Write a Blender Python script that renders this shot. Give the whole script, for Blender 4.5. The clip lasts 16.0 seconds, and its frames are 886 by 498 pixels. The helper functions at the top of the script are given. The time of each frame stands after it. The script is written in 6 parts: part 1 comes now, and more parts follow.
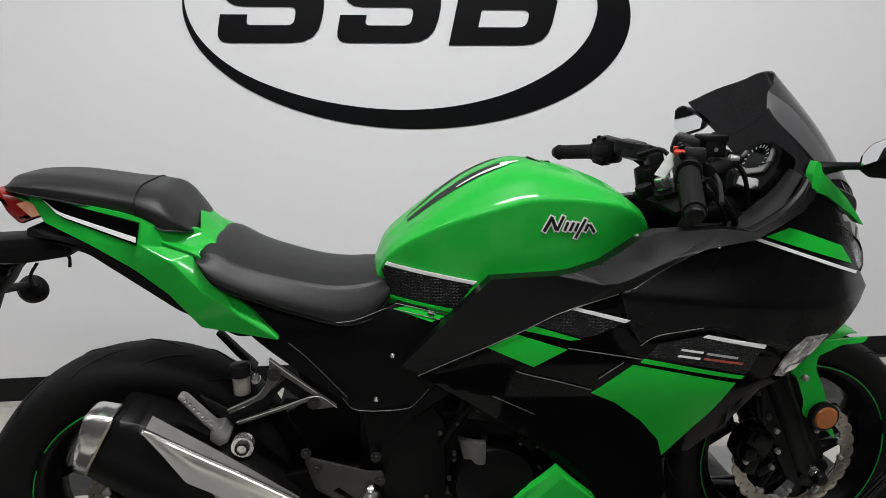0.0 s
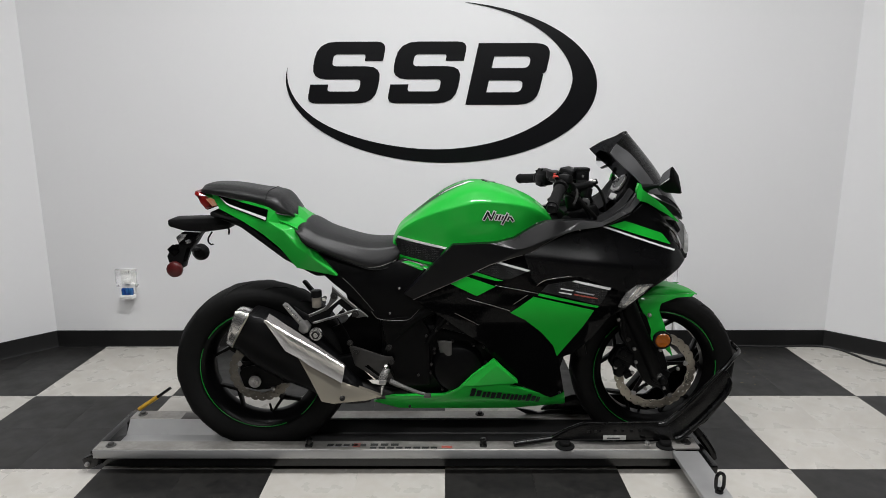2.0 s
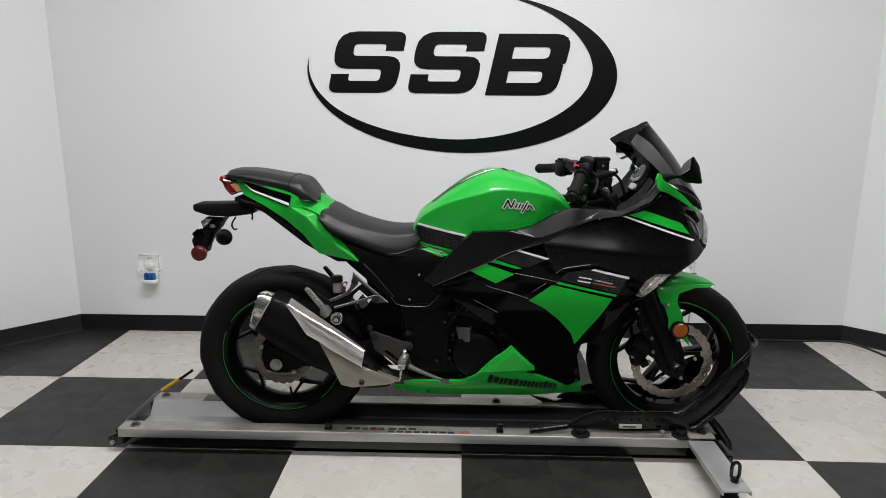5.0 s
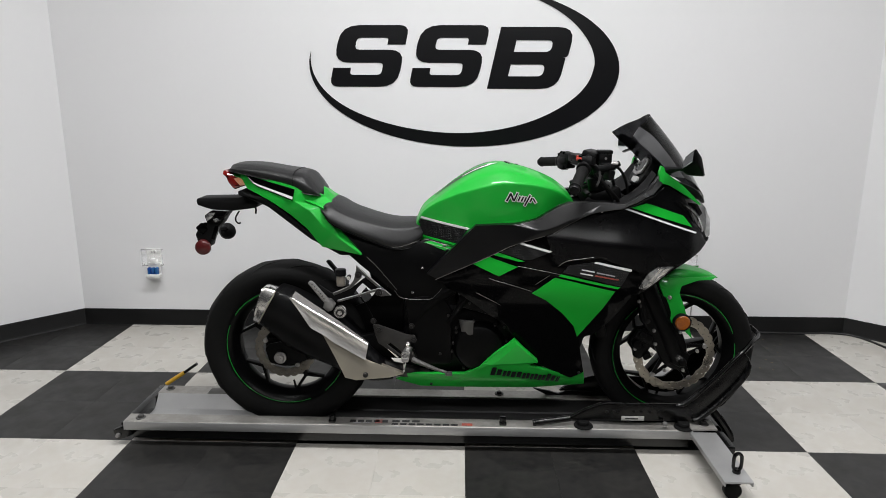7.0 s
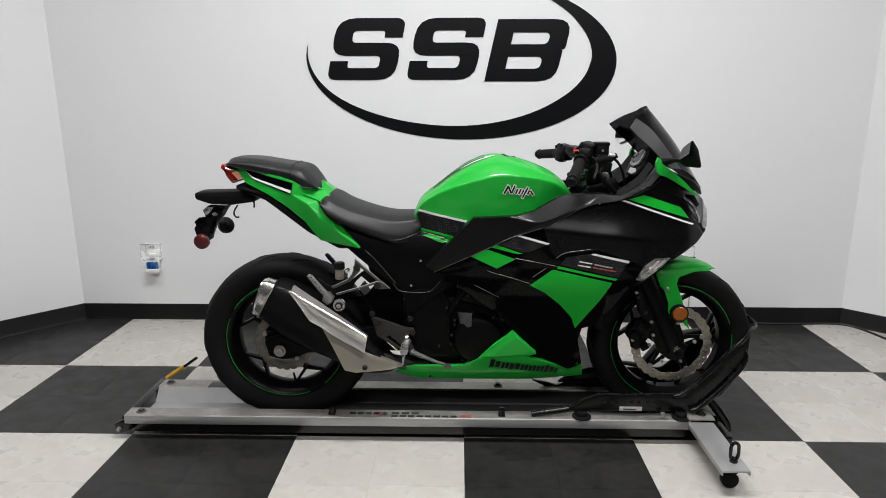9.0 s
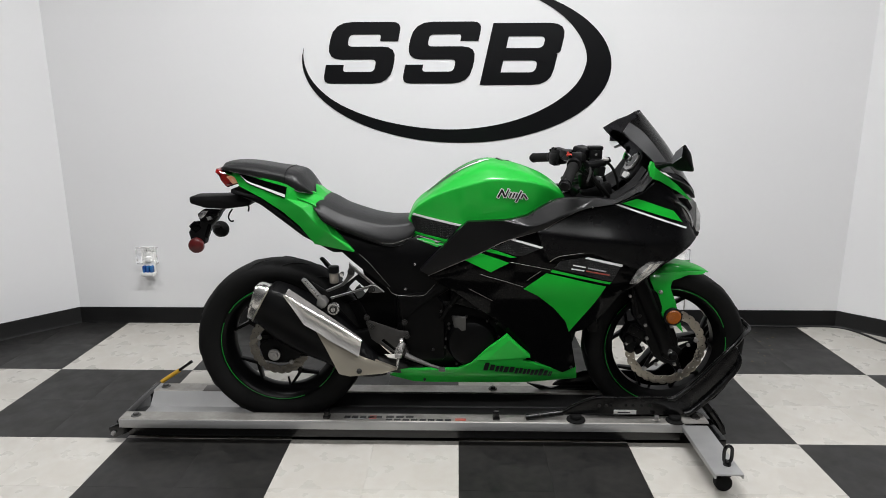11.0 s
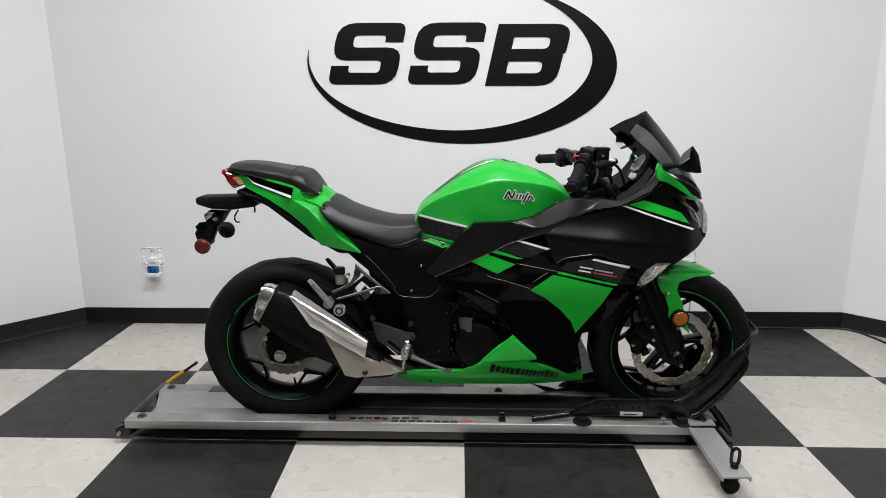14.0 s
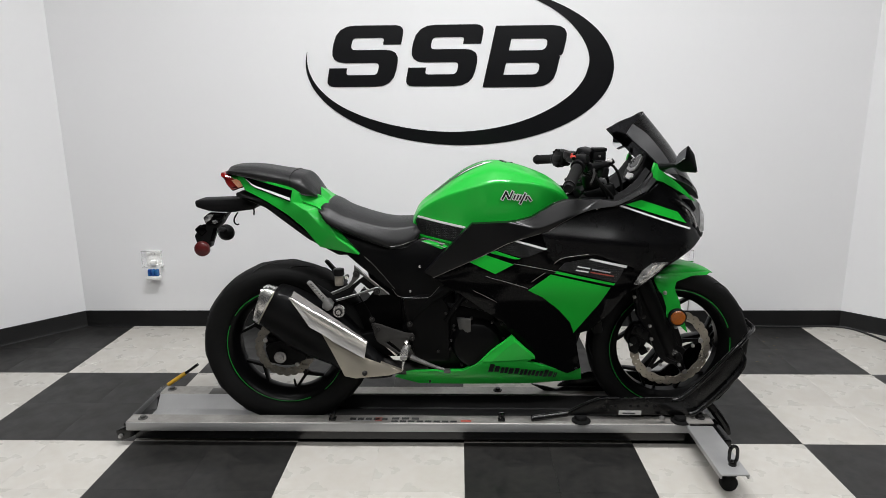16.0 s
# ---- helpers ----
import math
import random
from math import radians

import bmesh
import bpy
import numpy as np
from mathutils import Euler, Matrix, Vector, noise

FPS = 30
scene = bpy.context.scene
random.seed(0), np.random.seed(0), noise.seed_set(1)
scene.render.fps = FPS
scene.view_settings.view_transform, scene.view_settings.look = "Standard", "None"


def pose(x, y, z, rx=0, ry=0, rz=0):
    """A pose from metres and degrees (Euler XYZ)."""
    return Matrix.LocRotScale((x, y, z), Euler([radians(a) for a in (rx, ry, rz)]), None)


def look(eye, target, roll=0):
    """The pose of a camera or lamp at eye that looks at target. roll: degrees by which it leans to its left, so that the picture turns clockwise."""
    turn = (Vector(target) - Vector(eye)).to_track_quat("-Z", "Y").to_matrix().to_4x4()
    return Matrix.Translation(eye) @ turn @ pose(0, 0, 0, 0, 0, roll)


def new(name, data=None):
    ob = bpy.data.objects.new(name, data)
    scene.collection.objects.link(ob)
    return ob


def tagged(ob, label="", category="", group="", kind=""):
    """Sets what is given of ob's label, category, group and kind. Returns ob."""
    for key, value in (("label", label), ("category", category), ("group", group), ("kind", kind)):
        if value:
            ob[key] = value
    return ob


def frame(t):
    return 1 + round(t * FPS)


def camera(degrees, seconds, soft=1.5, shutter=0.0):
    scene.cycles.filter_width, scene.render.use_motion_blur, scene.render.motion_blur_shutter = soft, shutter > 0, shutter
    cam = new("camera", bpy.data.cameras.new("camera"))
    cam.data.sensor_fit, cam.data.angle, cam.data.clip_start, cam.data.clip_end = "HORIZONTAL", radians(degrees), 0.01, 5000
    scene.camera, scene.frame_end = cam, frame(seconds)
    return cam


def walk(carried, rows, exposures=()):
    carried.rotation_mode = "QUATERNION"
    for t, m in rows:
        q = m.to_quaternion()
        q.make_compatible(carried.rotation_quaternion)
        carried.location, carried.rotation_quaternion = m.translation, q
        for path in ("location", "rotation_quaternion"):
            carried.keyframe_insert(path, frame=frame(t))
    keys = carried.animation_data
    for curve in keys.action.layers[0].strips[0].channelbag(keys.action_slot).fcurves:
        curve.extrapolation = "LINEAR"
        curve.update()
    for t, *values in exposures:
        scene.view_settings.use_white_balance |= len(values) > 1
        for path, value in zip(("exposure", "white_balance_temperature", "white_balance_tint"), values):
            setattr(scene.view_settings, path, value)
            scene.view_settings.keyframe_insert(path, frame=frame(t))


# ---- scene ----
cam = camera(68.5, 16.0, soft=0.6)
PATH = [
    (0, (-0.173, -1.135, 1.163), (0.03, 0.789, 0.656), -0.3),
    (0.5, (-0.075, -1.524, 1.185), (-0.002, 0.4, 0.641), 0.4),
    (1, (-0.101, -1.84, 1.181), (0.0, 0.105, 0.726), 3.2),
    (1.5, (-0.042, -2.002, 1.214), (-0.058, -0.049, 0.784), 0.5),
    (2, (0.002, -2.097, 1.232), (-0.005, -0.139, 0.825), -0.1),
    (2.5, (-0.03, -2.119, 1.216), (-0.044, -0.166, 0.783), 0.6),
    (3, (-0.009, -2.1, 1.22), (-0.011, -0.14, 0.824), 0.9),
    (3.5, (-0.016, -2.112, 1.221), (-0.059, -0.155, 0.812), 0.6),
    (4, (-0.016, -2.121, 1.222), (-0.054, -0.164, 0.811), 0.0),
    (4.5, (-0.014, -2.123, 1.22), (-0.064, -0.168, 0.801), 0.1),
    (5, (-0.018, -2.125, 1.217), (-0.067, -0.171, 0.79), 0.4),
    (7.5, (-0.024, -2.134, 1.214), (-0.077, -0.187, 0.759), 0.2),
    (8, (-0.021, -2.135, 1.21), (-0.075, -0.191, 0.741), 0.2),
    (8.5, (-0.026, -2.139, 1.213), (-0.082, -0.197, 0.74), -0.0),
    (9, (-0.021, -2.141, 1.215), (-0.07, -0.196, 0.751), -0.1),
    (11.5, (-0.005, -2.144, 1.221), (-0.049, -0.196, 0.767), -0.1),
    (12, (-0.011, -2.143, 1.216), (-0.051, -0.195, 0.766), 0.1),
    (12.5, (-0.018, -2.138, 1.22), (-0.056, -0.19, 0.766), -0.0),
    (13, (-0.02, -2.14, 1.22), (-0.067, -0.191, 0.773), 0.1),
    (13.5, (-0.019, -2.141, 1.22), (-0.064, -0.193, 0.769), 0.0),
    (14, (-0.019, -2.14, 1.222), (-0.071, -0.194, 0.767), -0.1),
    (14.5, (-0.02, -2.144, 1.216), (-0.073, -0.198, 0.76), 0.0),
    (15, (-0.022, -2.143, 1.22), (-0.07, -0.197, 0.761), -0.3),
    (15.5, (-0.016, -2.146, 1.223), (-0.068, -0.199, 0.772), -0.5),
    (16, (-0.012, -2.153, 1.223), (-0.065, -0.205, 0.772), -0.5),
]
walk(cam, [(t, look(eye, target, roll)) for t, eye, target, roll in PATH],
     [(0.0, -0.21), (0.6, -0.22), (1.0, -0.06), (1.5, -0.12), (2.0, -0.21), (5.0, -0.17), (7.5, -0.08), (9.0, -0.07), (11.5, 0.0), (16.0, 0.0)])

# ---- world and light ----
world = bpy.data.worlds.new("room_world")
world.use_nodes = True
scene.world = world
world.node_tree.nodes["Background"].inputs[0].default_value = (0.9, 0.95, 1.0, 1)
world.node_tree.nodes["Background"].inputs[1].default_value = 0.01

CEIL = 3.05
LAMPS = [(-1.75, -0.60, 16.5), (0.05, -0.60, 69.0), (1.95, -0.60, 18.5), (-1.1, -2.9, 38.0), (1.1, -2.9, 38.0)]
LAMP_W, LAMP_L = 1.2, 0.30
for lx, ly, power in LAMPS:
    ld = bpy.data.lights.new("ceiling_lamp", "AREA")
    ld.shape, ld.size, ld.size_y, ld.energy = "RECTANGLE", LAMP_W - 0.08, LAMP_L - 0.08, power
    ld.color = (0.985, 0.985, 0.995)
    lo = new("ceiling_lamp_light", ld)
    lo.matrix_world = pose(lx, ly, CEIL - 0.035, 0, 0, 0)


# ---- materials ----
def material(name, base, rough=0.5, metal=0.0, coat=0.0, grain=0.0, gscale=40.0, stain=0.0, sscale=4.0, bump=0.0, bscale=200.0,
             stretch=(1, 1, 1), rvar=0.0, tint=None, spec=0.5, rand=0.0, coat_rough=0.04):
    """Principled surface with colour change at two scales, roughness change and fine relief."""
    m = bpy.data.materials.new(name)
    m.use_nodes = True
    nt = m.node_tree
    b = nt.nodes["Principled BSDF"]
    b.inputs["Roughness"].default_value, b.inputs["Metallic"].default_value = rough, metal
    b.inputs["Coat Weight"].default_value, b.inputs["Coat Roughness"].default_value = coat, coat_rough
    b.inputs["Specular IOR Level"].default_value = spec
    tc = nt.nodes.new("ShaderNodeTexCoord")
    mp = nt.nodes.new("ShaderNodeMapping")
    mp.inputs["Scale"].default_value = stretch
    nt.links.new(tc.outputs["Object"], mp.inputs[0])

    def noise_tex(scale, detail=5):
        n = nt.nodes.new("ShaderNodeTexNoise")
        n.inputs["Scale"].default_value, n.inputs["Detail"].default_value = scale, detail
        nt.links.new(mp.outputs[0], n.inputs["Vector"])
        return n
    col = None
    dark = tuple(c * 0.45 for c in base) if tint is None else tint
    for amount, scale, detail in ((stain, sscale, 6), (grain, gscale, 4)):
        if amount <= 0:
            continue
        n = noise_tex(scale, detail)
        ramp = nt.nodes.new("ShaderNodeValToRGB")
        ramp.color_ramp.elements[0].position, ramp.color_ramp.elements[1].position = 0.38, 0.66
        nt.links.new(n.outputs["Fac"], ramp.inputs[0])
        mul = nt.nodes.new("ShaderNodeMath")
        mul.operation = "MULTIPLY"
        mul.inputs[1].default_value = amount
        nt.links.new(ramp.outputs[0], mul.inputs[0])
        mix = nt.nodes.new("ShaderNodeMix")
        mix.data_type = "RGBA"
        nt.links.new(mul.outputs[0], mix.inputs[0])
        if col is None:
            mix.inputs[6].default_value = (*base, 1)
        else:
            nt.links.new(col, mix.inputs[6])
        mix.inputs[7].default_value = (*dark, 1)
        col = mix.outputs[2]
    if rand > 0:
        oi = nt.nodes.new("ShaderNodeObjectInfo")
        mr = nt.nodes.new("ShaderNodeMapRange")
        mr.inputs[3].default_value, mr.inputs[4].default_value = 1 - rand, 1 + rand
        nt.links.new(oi.outputs["Random"], mr.inputs[0])
        hs = nt.nodes.new("ShaderNodeHueSaturation")
        nt.links.new(mr.outputs[0], hs.inputs["Value"])
        if col is None:
            hs.inputs["Color"].default_value = (*base, 1)
        else:
            nt.links.new(col, hs.inputs["Color"])
        col = hs.outputs[0]
    if col is None:
        b.inputs["Base Color"].default_value = (*base, 1)
    else:
        nt.links.new(col, b.inputs["Base Color"])
    if rvar > 0:
        n = noise_tex(9.0, 6)
        mr = nt.nodes.new("ShaderNodeMapRange")
        mr.inputs[1].default_value, mr.inputs[2].default_value = 0.3, 0.7
        mr.inputs[3].default_value, mr.inputs[4].default_value = max(0.0, rough - rvar), rough + rvar
        nt.links.new(n.outputs["Fac"], mr.inputs[0])
        nt.links.new(mr.outputs[0], b.inputs["Roughness"])
    if bump > 0:
        n = noise_tex(bscale, 3)
        bp = nt.nodes.new("ShaderNodeBump")
        bp.inputs["Strength"].default_value, bp.inputs["Distance"].default_value = bump, 0.002
        nt.links.new(n.outputs["Fac"], bp.inputs["Height"])
        nt.links.new(bp.outputs[0], b.inputs["Normal"])
    return m


def glass(name, tint, rough=0.02, ior=1.45):
    m = bpy.data.materials.new(name)
    m.use_nodes = True
    b = m.node_tree.nodes["Principled BSDF"]
    b.inputs["Base Color"].default_value = (*tint, 1)
    b.inputs["Transmission Weight"].default_value, b.inputs["Roughness"].default_value = 1.0, rough
    b.inputs["IOR"].default_value = ior
    return m


GREEN = material("green_paint", (0.010, 0.345, 0.032), 0.45, coat=0.40, coat_rough=0.09, stain=0.06, sscale=3, bump=0.004, bscale=300, spec=0.15)
GREEN_DECAL = material("green_decal", (0.008, 0.40, 0.030), 0.4, coat=0.06, stain=0.06, sscale=4, spec=0.15)
RIM_GREEN = material("green_rim_tape", (0.006, 0.26, 0.026), 0.3, stain=0.5, sscale=8, tint=(0.003, 0.06, 0.01), spec=0.3)
BLACK_GLOSS = material("black_gloss_paint", (0.0014, 0.0014, 0.0016), 0.08, stain=0.2, sscale=5, rvar=0.03, bump=0.003, bscale=300, spec=0.10)
BLACK_SATIN = material("black_satin_plastic", (0.0036, 0.0036, 0.0039), 0.38, stain=0.3, sscale=6, rvar=0.08, bump=0.05, bscale=700, spec=0.15)
COVER_BLACK = material("black_side_cover", (0.0018, 0.0018, 0.0020), 0.34, stain=0.25, sscale=6, rvar=0.06, bump=0.04, bscale=600, spec=0.12)
FAIRING = material("black_fairing_paint", (0.0028, 0.0028, 0.0031), 0.30, stain=0.2, sscale=5, rvar=0.05, bump=0.02, bscale=600, spec=0.30)
UPPER_PAINT = material("charcoal_upper_paint", (0.0024, 0.0024, 0.0027), 0.26, stain=0.2, sscale=5, rvar=0.05, bump=0.012, bscale=700, spec=0.22)
LENS_GREY = material("smoky_lens", (0.26, 0.26, 0.26), 0.12, coat=0.6, stain=0.7, sscale=14, tint=(0.05, 0.05, 0.05), spec=0.5)
BLACK_MATTE = material("black_matte_plastic", (0.0042, 0.0042, 0.0045), 0.55, stain=0.3, sscale=9, bump=0.08, bscale=500, spec=0.16)
TEXTURED = material("textured_decal", (0.0045, 0.0045, 0.005), 0.45, grain=0.6, gscale=260, tint=(0.016, 0.016, 0.017), bump=0.6, bscale=260, spec=0.25)
HEX = material("hexagon_textured_vinyl", (0.004, 0.004, 0.0045), 0.4, stain=0.2, sscale=12, spec=0.3)
nt = HEX.node_tree
cells = nt.nodes.new("ShaderNodeTexVoronoi")
cells.feature = "DISTANCE_TO_EDGE"
cells.inputs["Scale"].default_value, cells.inputs["Randomness"].default_value = 170.0, 0.35
coords = nt.nodes.new("ShaderNodeTexCoord")
nt.links.new(coords.outputs["Object"], cells.inputs["Vector"])
relief = nt.nodes.new("ShaderNodeBump")
relief.inputs["Strength"].default_value, relief.inputs["Distance"].default_value = 0.9, 0.004
nt.links.new(cells.outputs["Distance"], relief.inputs["Height"])
nt.links.new(relief.outputs[0], nt.nodes["Principled BSDF"].inputs["Normal"])
RED_DARK = material("dark_red_reflector", (0.075, 0.005, 0.005), 0.34, coat=0.25, coat_rough=0.2, grain=0.4, gscale=160)
SEAT_VINYL = material("seat_vinyl", (0.0085, 0.0085, 0.0090), 0.42, stain=0.3, sscale=7, bump=0.25, bscale=650, spec=0.36)
RUBBER = material("tyre_rubber", (0.0030, 0.0030, 0.0030), 0.66, stain=0.4, sscale=6, grain=0.3, gscale=60, bump=0.2, bscale=320, tint=(0.0062, 0.0062, 0.0060), spec=0.16)
STEEL = material("brushed_steel", (0.80, 0.78, 0.75), 0.30, metal=0.85, grain=0.15, gscale=14, tint=(0.52, 0.50, 0.47), rvar=0.05)
STEEL_DARK = material("heat_tinted_steel", (0.50, 0.46, 0.38), 0.33, metal=0.8, stain=0.25, sscale=3, rvar=0.05, tint=(0.38, 0.33, 0.26))
TIP_STEEL = material("polished_end_cap", (0.72, 0.71, 0.69), 0.22, metal=0.95, rvar=0.04, stain=0.2, sscale=6)
CHROME = material("polished_metal", (0.78, 0.77, 0.75), 0.16, metal=0.92, rvar=0.06, stain=0.2, sscale=14)
CAST = material("cast_metal_grey", (0.42, 0.41, 0.40), 0.36, metal=0.8, stain=0.35, sscale=25, bump=0.1, bscale=400)
DARK_METAL = material("dark_metal", (0.028, 0.027, 0.026), 0.42, metal=0.6, stain=0.4, sscale=18, bump=0.08, bscale=300)
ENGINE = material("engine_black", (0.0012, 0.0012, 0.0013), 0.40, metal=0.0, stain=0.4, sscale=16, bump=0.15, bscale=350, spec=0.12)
RIM = material("rim_black", (0.0014, 0.0014, 0.0016), 0.32, stain=0.2, sscale=12, spec=0.12)
SCREW_DARK = material("blackened_screw", (0.02, 0.02, 0.02), 0.35, metal=0.6, stain=0.3, sscale=40)
DISC = material("brake_disc_steel", (0.40, 0.365, 0.305), 0.34, metal=0.8, stain=0.3, sscale=40, rvar=0.1, tint=(0.29, 0.255, 0.205))
# darker copy of DISC: shade under the muffler is put into the rear disc's colour
DISC_SHADED = material("shaded_brake_disc", (0.19, 0.175, 0.15), 0.36, metal=0.8, stain=0.4, sscale=30, rvar=0.1, tint=(0.08, 0.072, 0.062))
WHITE_DECAL = material("white_decal", (0.72, 0.72, 0.72), 0.35, stain=0.06, sscale=10)
RED_DECAL = material("red_decal", (0.36, 0.06, 0.04), 0.4, stain=0.5, sscale=60, tint=(0.12, 0.06, 0.05))
SCREEN_GREY = material("pale_display", (0.42, 0.42, 0.41), 0.30, stain=0.15, sscale=12)
GREY_DECAL = material("grey_decal", (0.30, 0.30, 0.31), 0.4, stain=0.1, sscale=10)
RED_LENS = material("red_lens", (0.26, 0.012, 0.010), 0.14, coat=0.8, grain=0.3, gscale=160)
AMBER = material("amber_reflector", (0.30, 0.080, 0.004), 0.24, coat=0.15, grain=0.5, gscale=220, tint=(0.18, 0.042, 0.003))
BRACKET = material("dark_cast_bracket", (0.115, 0.113, 0.109), 0.38, metal=0.7, stain=0.4, sscale=22, bump=0.08, bscale=350)
# opaque pale lens; brightness of the wall seen through it is painted in
LENS_LIT = material("lit_clear_lens", (0.62, 0.62, 0.62), 0.10, metal=0.25, coat=0.8, stain=0.5, sscale=45, tint=(0.25, 0.25, 0.25), bump=0.3, bscale=60)
CRYSTAL = material("silvered_lens", (0.50, 0.50, 0.50), 0.08, metal=0.7, coat=1.0, stain=0.9, sscale=40, tint=(0.03, 0.03, 0.03), bump=0.5, bscale=60)
# orange lens lightened towards cream, so its highlight is part of the colour
ORANGE_GLINT = material("orange_lens_glint", (0.90, 0.36, 0.20), 0.10, coat=1.0, grain=0.4, gscale=120, tint=(0.9, 0.7, 0.55))
CLEAR = glass("clear_lens", (0.92, 0.92, 0.92), 0.04)
SMOKE = glass("smoked_screen", (0.030, 0.030, 0.032), 0.06, 1.28)
# lighter opaque copy of SMOKE; the near flap's reflected sheen is in its base colour
SCREEN_SHEEN = material("sheen_smoked_screen", (0.040, 0.040, 0.042), 0.30, stain=0.3, sscale=8, spec=0.5, rvar=0.08)
MIRROR = material("mirror_glass", (0.85, 0.86, 0.87), 0.02, metal=1.0)
RED_PLASTIC = material("red_switch", (0.45, 0.035, 0.02), 0.4, stain=0.1)
RESERVOIR = material("reservoir_plastic", (0.25, 0.225, 0.19), 0.35, stain=0.5, sscale=30)
ALU = material("worn_aluminium", (0.34, 0.33, 0.31), 0.42, metal=0.55, stain=0.55, sscale=11, grain=0.3, gscale=70, bump=0.08, bscale=150, tint=(0.16, 0.15, 0.135), rvar=0.12)
ALU_CLEAN = material("clean_aluminium", (0.40, 0.40, 0.40), 0.36, metal=0.5, stain=0.25, sscale=6, bump=0.04, bscale=120, rvar=0.08)
TROUGH = material("dark_steel_trough", (0.022, 0.022, 0.022), 0.42, stain=0.5, sscale=7, tint=(0.010, 0.010, 0.010), bump=0.05, bscale=150)
STEEL_BLACK = material("black_powder_coat", (0.0017, 0.0017, 0.0019), 0.22, stain=0.35, sscale=14, bump=0.05, bscale=260, spec=0.50)
CHOCK_STEEL = material("black_enamelled_steel", (0.0022, 0.0022, 0.0024), 0.22, stain=0.3, sscale=9, rvar=0.10, bump=0.03, bscale=300, spec=0.34)
YELLOW = material("yellow_grip", (0.62, 0.36, 0.03), 0.5, stain=0.3, sscale=30)
WALL = material("white_wall_paint", (0.80, 0.80, 0.81), 0.62, stain=0.06, sscale=1.3, grain=0.03, gscale=30, bump=0.06, bscale=220, tint=(0.68, 0.68, 0.68))
# for added walls out of view; gloss black panels reflect this dark tone
WALL_UNSEEN = material("unseen_wall_charcoal", (0.05, 0.05, 0.052), 0.7, stain=0.2, sscale=1.5, bump=0.05, bscale=200)
CEIL_MAT = material("ceiling_white", (0.78, 0.78, 0.77), 0.8, stain=0.1, sscale=3, bump=0.2, bscale=90)
VINYL_BLACK = material("black_wall_vinyl", (0.0035, 0.0035, 0.0045), 0.32, stain=0.2, sscale=5, spec=0.3)
BASEBOARD = material("black_rubber_baseboard", (0.004, 0.004, 0.004), 0.5, stain=0.4, sscale=6, tint=(0.010, 0.010, 0.010), spec=0.25)
TILE_WHITE = material("white_vinyl_tile", (0.50, 0.486, 0.452), 0.32, stain=0.34, sscale=5, grain=0.34, gscale=26, tint=(0.40, 0.37, 0.325), rvar=0.12, bump=0.03, bscale=60, rand=0.03)
TILE_DARK = material("charcoal_vinyl_tile", (0.0105, 0.0105, 0.0107), 0.40, stain=0.5, sscale=7, grain=0.6, gscale=30, tint=(0.025, 0.0240, 0.0220), rvar=0.12, bump=0.03, bscale=60, rand=0.06, spec=0.28)
GROUT = material("tile_joint", (0.05, 0.049, 0.045), 0.8, stain=0.3, sscale=8)
OUTLET_WHITE = material("outlet_plastic", (0.74, 0.74, 0.72), 0.35, stain=0.05)
BLUE = material("blue_gel", (0.012, 0.06, 0.26), 0.2, stain=0.5, sscale=40, tint=(0.04, 0.24, 0.45))
CABLE = material("black_cable", (0.012, 0.012, 0.012), 0.5, stain=0.2)
CHIP = material("tan_chip", (0.17, 0.135, 0.075), 0.7, stain=0.4, sscale=90)
HEEL = material("grey_heel_plate", (0.085, 0.080, 0.076), 0.45, metal=0.5, stain=0.35, sscale=20, bump=0.08, bscale=300)
HEEL_DARK = material("dark_heel_plate", (0.042, 0.040, 0.038), 0.45, metal=0.5, stain=0.35, sscale=20, bump=0.08, bscale=300)
STICKER = material("sticker_white", (0.5, 0.5, 0.48), 0.45, stain=0.4, sscale=60)
DIFFUSER = bpy.data.materials.new("lamp_diffuser")
DIFFUSER.use_nodes = True
DIFFUSER.node_tree.nodes["Principled BSDF"].inputs["Emission Color"].default_value = (1, 0.985, 0.96, 1)
DIFFUSER.node_tree.nodes["Principled BSDF"].inputs["Emission Strength"].default_value = 6.0


# ---- mesh helpers ----
def finish(name, bm, mat, smooth=35):
    bmesh.ops.recalc_face_normals(bm, faces=bm.faces)
    me = bpy.data.meshes.new(name)
    bm.to_mesh(me)
    bm.free()
    me.materials.append(mat)
    if smooth:
        me.shade_smooth()
        me.set_sharp_from_angle(angle=radians(smooth))
    return me


ORIGIN = {}


def thing(name, origin, label, category, group="", kind=""):
    ob = new(name)
    ob.location = origin
    ob.empty_display_size = 0.1
    ORIGIN[ob.name] = Vector(origin)
    return tagged(ob, label, category, group, kind)


def part(name, bm, mat, parent, label="", smooth=35):
    """One mesh, given in world places, under a thing or a part."""
    o = ORIGIN[parent.name]
    bm.transform(Matrix.Translation(-o))
    ob = new(name, finish(name, bm, mat, smooth))
    ob.parent = parent
    ORIGIN[ob.name] = o
    if label:
        tagged(ob, label)
    return ob


def solid(name, bm, mat, origin, label, category, kind="", smooth=35, group=""):
    """A top-level thing of one mesh."""
    bm.transform(Matrix.Translation(-Vector(origin)))
    ob = new(name, finish(name, bm, mat, smooth))
    ob.location = origin
    ORIGIN[ob.name] = Vector(origin)
    return tagged(ob, label, category, group, kind)


def join(*bms):
    out = bms[0]
    for b in bms[1:]:
        me = bpy.data.meshes.new("tmp")
        b.to_mesh(me)
        out.from_mesh(me)
        bpy.data.meshes.remove(me)
        b.free()
    return out


